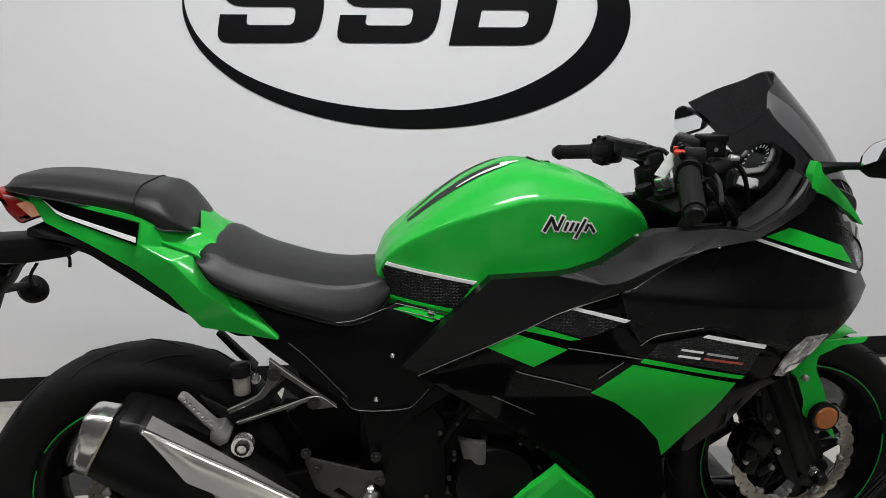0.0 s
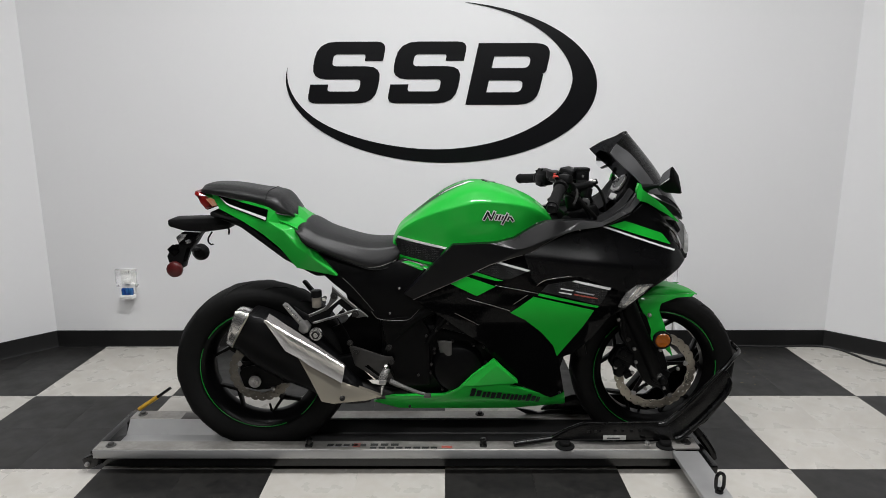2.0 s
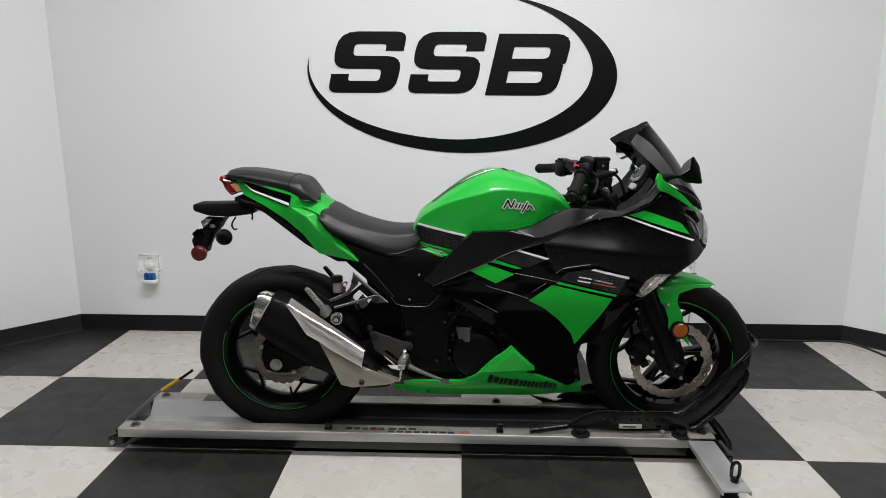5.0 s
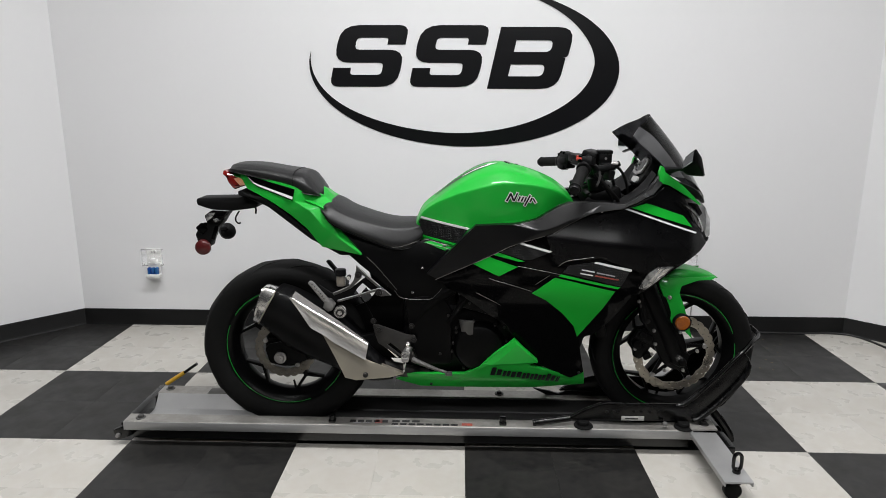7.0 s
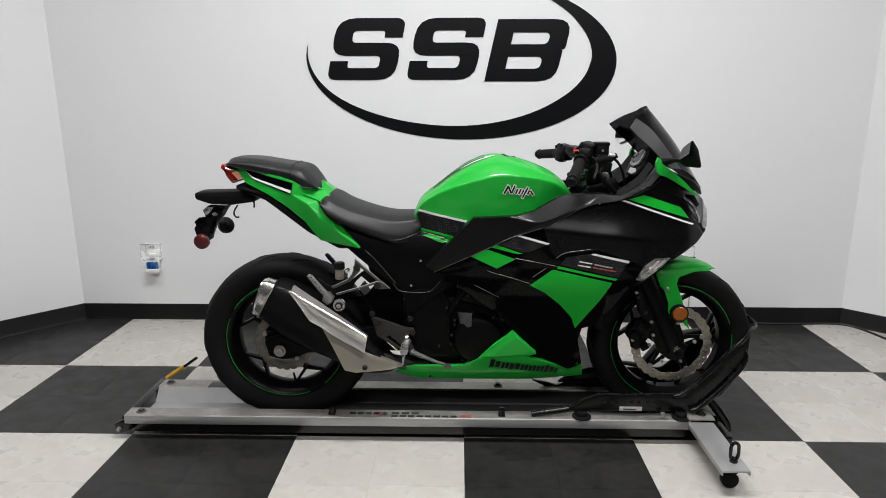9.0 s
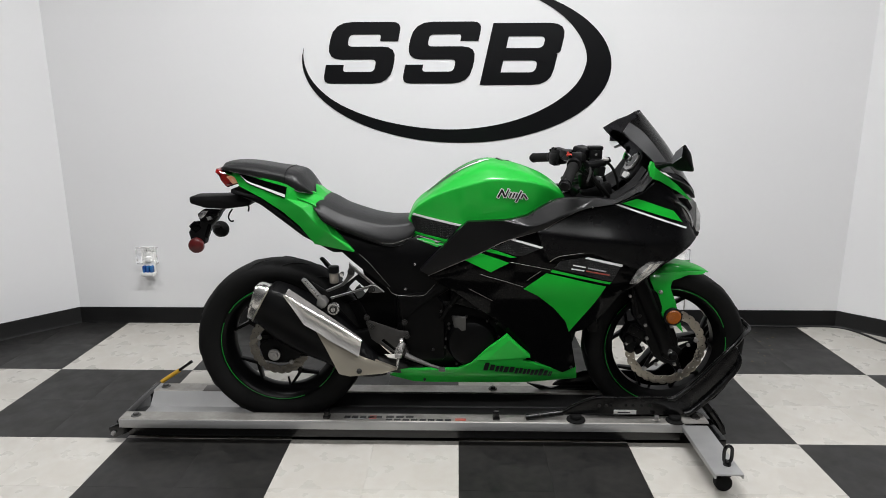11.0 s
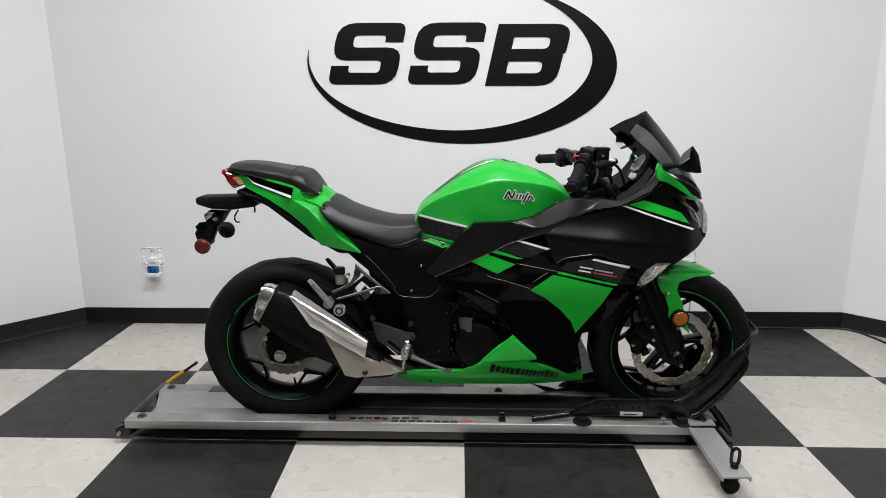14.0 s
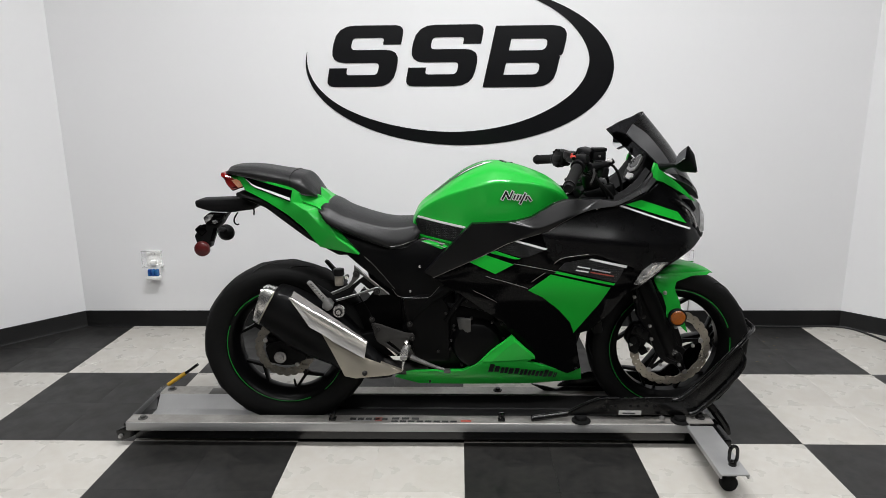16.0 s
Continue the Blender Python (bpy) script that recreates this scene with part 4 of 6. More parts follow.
    bpart("texture_patch", conform([(0.107, 0.737), (0.167, 0.765), (0.263, 0.740), (0.210, 0.716), (0.186, 0.713)], fair, s, 0.002, 0.0004, 0.02, 0.0018), HEX, lo, "dark textured patch")
    bpart("fairing_stripe", conform([(0.165, 0.767), (0.174, 0.771), (0.272, 0.745), (0.263, 0.740)], fair, s, 0.002, 0.0004, 0.02, 0.0026), WHITE_DECAL, lo, "white stripe")
    bpart("fairing_flash", conform([(0.213, 0.600), (0.285, 0.657), (0.478, 0.616), (0.444, 0.552), (0.373, 0.441), (0.358, 0.482), (0.316, 0.531), (0.261, 0.576)], fair, s, 0.002, 0.0006, 0.02, 0.002), GREEN_DECAL, lo, "large green flash with a pointed foot")
    bpart("fairing_flash", conform([(0.303, 0.669), (0.493, 0.630), (0.487, 0.624), (0.298, 0.661)], fair, s, 0.002, 0.0004, 0.02, 0.002), GREEN_DECAL, lo, "green flash")
    bpart("texture_patch", conform([(0.309, 0.675), (0.328, 0.699), (0.402, 0.713), (0.521, 0.684), (0.506, 0.652), (0.495, 0.634)], fair, s, 0.002, 0.0004, 0.02, 0.0018), HEX, lo, "dark textured patch")
    bpart("fairing_stripe", conform([(0.404, 0.711), (0.414, 0.715), (0.528, 0.691), (0.525, 0.683)], fair, s, 0.002, 0.0004, 0.02, 0.0026), WHITE_DECAL, lo, "white stripe")
    bpart("panel_clip", lathe([(0, -.002), (.003, -.0018), (.004, 0), (0, .002)], (.423, s * (fair(.423, .876) + .006), .876), 12), CHROME, up)
    bpart("fairing_mark", conform([(0.365, 0.677), (0.405, 0.671), (0.403, 0.667), (0.363, 0.673)], fair, s, 0.001, 0, 0.02, 0.003), WHITE_DECAL, lo)
    bpart("fairing_mark", conform([(0.369, 0.689), (0.409, 0.683), (0.408, 0.679), (0.368, 0.685)], fair, s, 0.001, 0, 0.02, 0.003), WHITE_DECAL, lo)
    bpart("fairing_mark", conform([(0.416, 0.681), (0.475, 0.670), (0.473, 0.666), (0.415, 0.677)], fair, s, 0.001, 0, 0.02, 0.003), GREY_DECAL, lo)
    bpart("fairing_mark", conform([(0.412, 0.671), (0.487, 0.658), (0.485, 0.654), (0.410, 0.667)], fair, s, 0.001, 0, 0.02, 0.003), RED_DECAL, lo)
    fi = bpart("front_indicator", conform(rounded([(0.553, 0.627), (0.578, 0.674), (0.614, 0.698), (0.668, 0.696), (0.637, 0.667), (0.575, 0.622)], 0.004), fair, s, 0.02, 0.004, 0.02, 0.006), CRYSTAL, bike, "silvery clear flush front indicator")
    bpart("indicator_reflector", conform(rounded([(0.553, 0.627), (0.578, 0.674), (0.614, 0.698), (0.668, 0.696), (0.637, 0.667), (0.575, 0.622)], 0.004), fair, s, 0.004, 0.003, 0.02, 0.0), CHROME, fi)
    for loop in ([(0.584, 0.650), (0.618, 0.690), (0.628, 0.690), (0.596, 0.650)], [(0.606, 0.656), (0.636, 0.690), (0.656, 0.692), (0.640, 0.676)], [(0.572, 0.632), (0.580, 0.645), (0.604, 0.648), (0.592, 0.636)]):
        bpart("indicator_facet", conform(loop, fair, s, 0.002, 0, 0.02, 0.0075), CHROME, fi)
    belly_w = lambda x, z: float(ease(z, [.22, .27, .31, .36, .44], [.094, .136, .154, .165, .172])) * float(ease(x, [-.25, -.1, .2, .42], [.86, .98, 1.0, .92]))
    be = bpart("belly_pan", conform(rounded([(-0.250, 0.250), (-0.206, 0.282), (-0.102, 0.288), (-0.004, 0.294), (0.044, 0.323), (0.096, 0.376), (0.165, 0.427), (0.248, 0.348), (0.217, 0.332), (0.358, 0.288), (0.406, 0.309), (0.418, 0.243), (0.237, 0.221), (0.017, 0.220), (-0.165, 0.218)], 0.005), belly_w, s, 0.018, 0.005, 0.012), GREEN, bike, "lime green belly pan")
    bpart("belly_facet", facets([(0.164, 0.172, 0.430), (0.062, 0.166, 0.336), (0.173, 0.1765, 0.412), (0.094, 0.1705, 0.337), (0.247, 0.168, 0.346)], [(1, 2, 4, 3), (3, 4, 5), (1, 3, 5)], s, .001, .02), GREEN, be, "", 10)
    # the slanted black name mark
    x = 0.084
    for k, wd in enumerate((.040, .028, .038, .027, .026, .027, .034, .012)):
        z = .292 - (x - .084) * .14
        tall = .033 if k in (0, 6) else .025
        for x0, x1, up in ((x, x + .40 * wd, tall), (x + .52 * wd, x + .92 * wd, .025)):
            loop = [(x0, z), (x1, z - .001), (x1 + .22 * up, z + up - .001), (x0 + .22 * up, z + up)]
            bpart("belly_mark", conform(rounded(loop, .002), belly_w, s, 0.001, 0, 0.01, 0.0035), VINYL_BLACK, be)
        x += wd + .001

# screws on the panels
for x, z, w in [(x, z, .135) for x, z in [(-0.150, 0.667), (-0.055, 0.629), (-0.183, 0.580)]] + [(.296, .885, .155), (-.119, .259, .160), (.182, .394, .156), (.388, .307, .155)]:
    bpart("panel_screw", lathe([(0, -.004), (.003, -.0035), (.0048, 0), (.0048, .004), (0, .004)], (x, -w - .003, z), 14), SCREW_DARK if z < .45 else CHROME, bike)
# painted glints: thin grey lines for the light caught by panel edges
for pts in ([(-.244, -.140, .588), (-.218, -.137, .560), (-.130, -.135, .556), (-.104, -.138, .574), (-.084, -.140, .597)], [(-.236, -.141, .590), (-.300, -.142, .668), (-.336, -.142, .704)],
            [(-.250, -.140, .738), (-.215, -.141, .742), (-.160, -.140, .762)]):
    bpart("panel_edge", tube(pts, 0.0009, 16, 6), BRACKET, bike)

# nose and headlight
nose = surface(weave([[(x, -w, z), (x + .02, -w * .62, z + .004), (x + .035, 0, z + .008), (x + .02, w * .62, z + .004), (x, w, z)] for x, z, w in ((.672, .905, .165), (.735, .862, .150), (.770, .812, .128), (.778, .775, .110))], 20, 24), 0.004)
hl = bpart("headlight", nose, CLEAR, bike, "clear double headlight lens", 60)
bpart("headlight_bowl", surface(weave([[(x - .03, -w * .95, z), (x - .03, -w * .5, z), (x - .01, 0, z), (x - .03, w * .5, z), (x - .03, w * .95, z)] for x, z, w in ((.672, .905, .165), (.735, .862, .150), (.765, .812, .128), (.765, .775, .110))], 12, 16), 0.003), CHROME, hl)
for s in (-1, 1):
    lens_w = lambda x, z: .122 - .62 * max(0.0, x - .70) - .10 * max(0.0, .80 - z)
    bpart("headlight_side", conform(rounded([(0.690, 0.907), (0.768, 0.899), (0.804, 0.866), (0.824, 0.825), (0.829, 0.768), (0.800, 0.757), (0.786, 0.772), (0.757, 0.817), (0.727, 0.864)], .004), lens_w, s, .006, .001, .015), LENS_GREY, hl, "smoky headlight side lens")
    bpart("headlight_tip", conform(rounded([(0.800, 0.868), (0.826, 0.825), (0.832, 0.768), (0.812, 0.764), (0.809, 0.815)], .004), lens_w, s, .004, .001, .015, .003), LENS_LIT, hl, "clear headlight tip, painted pale as if lit through")
    bpart("headlight_shade", conform(rounded([(0.722, 0.893), (0.765, 0.884), (0.790, 0.850), (0.772, 0.835), (0.748, 0.858)], .004), lens_w, s, .002, .001, .015, .002), BLACK_GLOSS, hl)
    bpart("nose_lip", conform(rounded([(0.786, 0.765), (0.829, 0.764), (0.826, 0.748), (0.792, 0.746)], .003), lens_w, s, .03, .001, .02, .004), BLACK_SATIN, hl)
bpart("nose_chin", surface(weave([[(x, -w, z), (x + .015, 0, z), (x, w, z)] for x, z, w in ((.775, .778, .112), (.745, .752, .13), (.68, .700, .15), (.60, .665, .16))], 12, 12), 0.005), BLACK_SATIN, bike)

# windscreen
half_screen = [[(0.655, -0.152, 0.982), (0.700, -0.128, 0.975), (0.745, -0.098, 0.952), (0.790, -0.050, 0.915), (0.812, 0.000, 0.890)],
               [(0.597, -0.150, 1.040), (0.645, -0.122, 1.048), (0.682, -0.086, 1.050), (0.712, -0.045, 1.038), (0.722, 0.000, 1.022)],
               [(0.545, -0.148, 1.085), (0.598, -0.108, 1.104), (0.630, -0.074, 1.112), (0.654, -0.038, 1.112), (0.662, 0.000, 1.106)],
               [(0.522, -0.150, 1.110), (0.552, -0.098, 1.137), (0.586, -0.058, 1.156), (0.602, -0.030, 1.170), (0.608, 0.000, 1.174)]]
scr = [r + [(x, -y, z) for x, y, z in r[-2::-1]] for r in half_screen]
pane = weave(scr, 28, 49)
ws = bpart("windscreen", surface(pane[:, 6:43], 0.0035), SMOKE, bike, "dark smoked windscreen", 60)
# near flap carries painted sheen, the far one is plain smoked glass
bpart("side_flap", surface(pane[:, :7], 0.0035), SCREEN_SHEEN, ws, "swept side of the smoked screen, its grey sheen painted in", 60)
bpart("side_flap", surface(pane[:, 42:], 0.0035), SMOKE, ws, "", 60)
bpart("screen_mount", surface(weave([[(.60, -.150, .975), (.66, -.1, .93), (.70, 0, .90), (.66, .1, .93), (.60, .150, .975)], [(.655, -.152, .975), (.750, -.106, .935), (.815, 0, .878), (.750, .106, .935), (.655, .152, .975)]], 6, 24), 0.004), BLACK_SATIN, bike)
for s in (-1, 1):
    bpart("cowl_inner", surface(weave([[(.36, s * .150, .880), (.47, s * .165, .878), (.55, s * .165, .915), (.605, s * .150, .985)], [(.40, s * .115, .905), (.50, s * .12, .905), (.56, s * .125, .945), (.60, s * .12, .995)], [(.46, s * .07, .87), (.53, s * .07, .89), (.59, s * .07, .93), (.64, s * .07, .97)]], 10, 16), 0.005), BLACK_MATTE, bike)

bpart("cowl_floor", surface(weave([[(.37, -.150, .868), (.38, -.07, .845), (.38, .07, .845), (.37, .150, .868)], [(.50, -.178, .868), (.52, -.07, .850), (.52, .07, .850), (.50, .178, .868)], [(.58, -.172, .915), (.62, -.07, .905), (.62, .07, .905), (.58, .172, .915)], [(.615, -.155, .975), (.69, -.07, .950), (.69, .07, .950), (.615, .155, .975)]], 14, 14), .004), BLACK_MATTE, bike)
bpart("cowl_lip", tube([(.395, -.176, .880), (.47, -.186, .886), (.54, -.184, .915), (.585, -.172, .950), (.612, -.158, .985)], [.009, .011, .012, .010, .007], 24, 10), BLACK_SATIN, bike)
bpart("cowl_lip", tube([(.395, .176, .880), (.47, .186, .886), (.54, .184, .915), (.585, .172, .950), (.612, .158, .985)], [.009, .011, .012, .010, .007], 24, 10), BLACK_SATIN, bike)

# dials
DIAL = Matrix(((0, .52, -.854, .588), (-1, 0, 0, -.020), (0, .854, .52, .998), (0, 0, 0, 1)))


def on_dial(loops, lift, thick, bevel=0.0):
    """A flat plate on the tilted face of the instruments; the loops are (across, up)."""
    bm = plate(loops, 0, thick, bevel)
    bm.transform(DIAL @ Matrix(((1, 0, 0, 0), (0, 0, 1, 0), (0, -1, 0, lift), (0, 0, 0, 1))))
    return bm


dash = bpart("instrument_panel", on_dial([rounded([(-.085, -.030), (-.060, .035), (0, .052), (.055, .036), (.076, -.010), (.066, -.056), (-.050, -.062)], .012)], -.022, .040, .006), BLACK_MATTE, bike, "black instrument pod")
bpart("dial_face", on_dial([circle(0, .004, .038, 32)], 0, .004), BLACK_GLOSS, dash, "round rev counter")
for k in range(13):
    a = radians(205 - 19 * k)
    bpart("dial_tick", on_dial([[(.027 * math.cos(a) - .0012 * math.sin(a), .004 + .027 * math.sin(a) + .0012 * math.cos(a)), (.034 * math.cos(a) - .0014 * math.sin(a), .004 + .034 * math.sin(a) + .0014 * math.cos(a)), (.034 * math.cos(a) + .0014 * math.sin(a), .004 + .034 * math.sin(a) - .0014 * math.cos(a)), (.027 * math.cos(a) + .0012 * math.sin(a), .004 + .027 * math.sin(a) - .0012 * math.cos(a))]], .0025, .001), GREY_DECAL, dash)
for loop in ([(-.050, -.004), (-.036, -.016), (0, -.019), (.030, -.012), (.056, .004), (.052, -.018), (.012, -.029), (-.034, -.027)], [(.044, .000), (.058, .006), (.048, .026), (.036, .034), (.034, .028), (.041, .018)], [(-.046, .004), (-.038, .004), (-.036, .018), (-.044, .018)]):
    bpart("dial_bezel", on_dial([rounded(loop, .002)], .004, .007, .0015), CAST, dash, "silvery faceted gauge trim")
bpart("dial_screen", on_dial([rounded([(-.006, -.054), (-.012, -.036), (.046, -.033), (.058, -.046), (.048, -.056)], .002)], .001, .006, .001), SCREEN_GREY, dash, "pale grey display")

# handlebars and controls
for s in (-1, 1):
    end, inn = Vector((.300, .385, .978) if s > 0 else (.315, -.320, .961)), (Vector((.412, .165, 1.004)) if s > 0 else Vector((.395, -.105, 1.045)))
    d = (inn - end)
    e = d.normalized()
    bar = bpart("handlebar", join(rod(end + d * .05, inn, 0.0115, None, 14), box(tuple(inn + Vector((.010, s * -.012, -.004))), (.050, .075, .036), .008, (0, 14, s * 30)), box(tuple(inn + Vector((.034, s * -.048, -.045))), (.036, .040, .100), .008, (0, -16, 0)), rod(inn + Vector((.030, s * -.055, -.03)), inn + Vector((.044, s * -.055, -.095)), 0.026, 0.026, 22, 0.004)), BLACK_SATIN, bike, "black raised clip-on handlebar")
    g = bpart("grip", tube([tuple(end + d * f) for f in np.linspace(0.03, .52, 23)], [0.0180 if k % 2 else 0.0168 for k in range(23)], 23, 16, smooth=False), RUBBER, bar, "ribbed rubber grip")
    bpart("bar_end", join(rod(end - d * .05, end + d * .03, 0.0145, 0.0165, 16, 0.003), rod(end + d * .005, end + d * .03, 0.0195, None, 16, 0.002)), BLACK_SATIN, bar)
    mid = end + d * .64
    sw = bpart("switch_box", join(rod(end + d * .54, end + d * .76, .0235, .0225, 20, .005), box(tuple(mid + Vector((.010, 0, .016))), (.046, .040, .030), 0.007, (0, 10, s * -62)), box(tuple(mid + Vector((-.006, 0, -.020))), (.036, .034, .022), 0.006, (0, 10, s * -62))), BLACK_SATIN, bar, "black switch cluster")
    if s > 0:
        bpart("clutch_perch", join(box(tuple(end + d * .66 + Vector((.006, 0, .004))), (.060, .046, .058), .010, (0, 8, -62)), box(tuple(end + d * .93 + Vector((.004, 0, .008))), (.062, .050, .030), .008, (0, 6, -62)), rod(end + d * .50, end + d * .56, .0235, .0235, 18, .003)), BLACK_SATIN, bar, "black clutch lever perch")
    for k, (f, up_z) in enumerate(((.57, .030), (.63, .036), (.70, .033))):
        bpart("button", rod(end + d * f + Vector((-.012, 0, up_z - .008)), end + d * f + Vector((-.016, 0, up_z)), .006, .005, 12, .001), BLACK_GLOSS, sw)
    if s < 0:
        bpart("kill_switch", join(box(tuple(mid + Vector((-.020, -.006, .024))), (.010, .019, .009), 0.003, (0, -20, 62)), box(tuple(mid + Vector((-.022, .006, .030))), (.006, .008, .008), 0.002, (0, -20, 62))), RED_PLASTIC, sw, "red kill switch")
        rs = bpart("brake_reservoir", join(box((.442, -.112, 1.036), (.041, .042, .032), 0.004), box((.442, -.112, 1.056), (.045, .046, .012), 0.003), box((.441, -.117, 1.012), (.030, .034, .024), 0.005), rod((.445, -.11, 1.01), (.430, -.145, .995), .013, None, 12)), BLACK_SATIN, bike, "square black brake fluid reservoir")
        bpart("reservoir_screw", rod((.442, -.134, 1.036), (.442, -.132, 1.036), .004, None, 10), CAST, rs)
    bpart("lever", tube([tuple(end + d * .72 + Vector((.030, 0, -.004))), tuple(end + d * .55 + Vector((.052, 0, -.012))), tuple(end + d * .42 + Vector((.056, 0, -.018))), tuple(end + d * .28 + Vector((.054, 0, -.022)))], [.0055, .0045, .004, .004], 20, 8), DARK_METAL, bar, "dark metal lever")
    # mirrors
    shell, nface = ([(.660, -.212, 1.006), (.660, -.212, 1.032), (.664, -.230, 1.054), (.668, -.298, 1.084), (.676, -.298, 1.040), (.709, -.283, .996), (.702, -.268, .994), (.678, -.216, .992), (.694, -.283, 1.054), (.706, -.236, 1.004)], 5) if s < 0 else ([(0.597, 0.385, 1.087), (0.604, 0.340, 1.100), (0.621, 0.250, 1.067), (0.619, 0.255, 1.040), (0.610, 0.345, 1.016), (0.604, 0.385, 1.033), (0.647, 0.371, 1.070), (0.651, 0.346, 1.077), (0.661, 0.296, 1.059), (0.655, 0.349, 1.031)], 6)
    hb = bmesh.new()
    for p in shell:
        hb.verts.new(p)
    bmesh.ops.convex_hull(hb, input=hb.verts)
    bmesh.ops.bevel(hb, geom=list(hb.edges), offset=.008, segments=3, affect="EDGES", profile=0.5, clamp_overlap=True)
    mir = bpart("mirror", hb, BLACK_SATIN, bike, "black rear-view mirror on a short stalk", 30)
    face = [Vector(p) for p in shell[:nface]]
    cen = sum(face, Vector()) / nface
    nor = (face[0] - face[2]).cross(face[3] - face[1]).normalized()
    nor = -nor if nor.x > 0 else nor
    gb = bmesh.new()
    gb.faces.new([gb.verts.new(cen + ((p - cen) - nor * (p - cen).dot(nor)) * .80 + nor * .003) for p in face])
    bpart("mirror_glass", gb, MIRROR, mir, "mirror glass")
    arm = [(.628, -.142, .998), (.644, -.165, 1.004), (.656, -.190, 1.010), (.672, -.226, 1.014)] if s < 0 else [(.622, .150, .990), (.622, .190, .998), (.630, .225, 1.004), (.646, .255, 1.03)]
    bpart("mirror_stalk", join(tube(arm, [.015, .011, .007, .007], 16, 10), box((arm[0][0] + .006, arm[0][1] - s * .002, arm[0][2] - .004), (.036, .030, .026), 0.009, (0, 30, 0))), BLACK_SATIN, mir)
bpart("cable", tube([(.43, -.13, 1.0), (.47, -.12, .97), (.49, -.07, .91), (.50, -.03, .86)], .005, 16, 8), RUBBER, bike)
bpart("cable", tube([(.40, .12, 1.0), (.45, .10, 1.01), (.48, .06, .95), (.50, .02, .88)], .005, 16, 8), RUBBER, bike)
bpart("cable", tube([(.38, -.16, .99), (.43, -.17, .955), (.47, -.14, .90), (.48, -.10, .87)], .004, 14, 8), RUBBER, bike)
bpart("cable", tube([(.45, -.13, 1.02), (.49, -.14, 1.00), (.52, -.12, .94), (.53, -.08, .88)], .0045, 14, 8), RUBBER, bike)
bpart("master_cylinder", join(rod((.400, -.190, 1.006), (.470, -.135, 1.010), .0125, .0115, 16, .002), rod((.462, -.142, 1.010), (.486, -.142, 1.022), .009, .009, 12, .002), box((.452, -.150, .985), (.026, .030, .034), .006, (0, 12, 30))), BLACK_SATIN, bike, "black brake master cylinder")
bpart("upper_clamp", join(box((.452, 0, .905), (.105, .270, .062), .014, (0, -18, 0)), box((.480, -.10, .885), (.080, .060, .060), .012, (0, -10, 0)), box((.480, .10, .885), (.080, .060, .060), .012, (0, -10, 0)), rod((.425, -.105, .93), (.415, -.105, .975), .027, .026, 22, .004), rod((.425, .105, .93), (.415, .105, .975), .027, .026, 22, .004)), ENGINE, bike, "black fork clamp and cable box")
bpart("cable", tube([(.47, .12, .90), (.44, .15, .96), (.41, .17, .99), (.40, .20, 1.0)], .006, 16, 8), RUBBER, bike)
bpart("cable", tube([(.40, -.19, .995), (.435, -.185, .955), (.475, -.160, .915), (.50, -.12, .885)], .006, 16, 8), RUBBER, bike)
bpart("brake_fitting", rod((.463, -.142, 1.022), (.480, -.146, 1.020), .008, .006, 12, .001), CAST, bike)
head = bpart("steering_head", join(box((.430, 0, .925), (.085, .22, .024), 0.008, (0, -24, 0)), rod((.42, 0, .945), (.47, 0, .82), .035, .035, 20, .004)), ENGINE, bike, "dark triple clamp")
bpart("stem_nut", rod((.412, 0, .944), (.404, 0, .968), .018, .016, 6, .002), CHROME, head)
bpart("ignition", rod((.375, 0, .930), (.366, 0, .952), .018, .017, 18, .002), ENGINE, head)
bpart("key_tag", box((.385, -.070, 1.005), (.004, .030, .062), 0.001, (10, 32, 20)), STICKER, bike, "white paper key tag")

# fork, fender, caliper
for s in (-1, 1):
    ax = Vector((FA[0] - .010, s * .100, FA[2] + .01))
    up_ = Vector((.462, s * .100, .93))
    mid = ax.lerp(up_, .50)
    leg = bpart("fork_leg", join(rod(ax + (ax - up_).normalized() * .02, mid, .029, .030, 24, .006), rod(mid, up_, .0205, None, 20)), ENGINE, bike, "black telescopic fork leg")
    bpart("axle_clamp", join(box(tuple(ax + Vector((.010, 0, -.005))), (.055, .052, .060), 0.012, (0, 25, 0)), lathe([(0, -.034), (.011, -.033), (.015, -.026), (.015, .0), (0, .0)], (FA[0], s * .125 if s > 0 else -.118, FA[2]), 18)), ENGINE, leg)
    for f in (.24, .34, .46):
        p = ax.lerp(up_, f) + Vector((-.045, 0, -.01))
        bpart("fork_bolt", lathe([(0, -.006), (.006, -.005), (.008, 0), (.008, .01), (0, .01)], (p.x, s * .118, p.z), 14), DARK_METAL, leg)
    bpart("fender_side", conform(rounded([p for p in [(0.656, 0.607), (0.664, 0.625), (0.681, 0.651), (0.718, 0.671), (0.776, 0.670), (0.825, 0.652), (0.852, 0.632), (0.838, 0.622), (0.790, 0.620), (0.733, 0.601), (0.726, 0.577), (0.745, 0.530), (0.757, 0.479), (0.774, 0.423), (0.735, 0.462), (0.701, 0.478), (0.689, 0.530)] if p[1] < .64], 0.006), lambda x, z: float(ease(z, [.42, .52, .60, .67], [.128, .112, .095, .060])), s, 0.006, 0.005, 0.02, 0.0), GREEN, bike, "green front fender")
bpart("axle_nut", lathe([(0, -.140), (.007, -.139), (.012, -.135), (.013, -.120), (0, -.120)], FA, 16), CHROME, front, "bright axle nut")
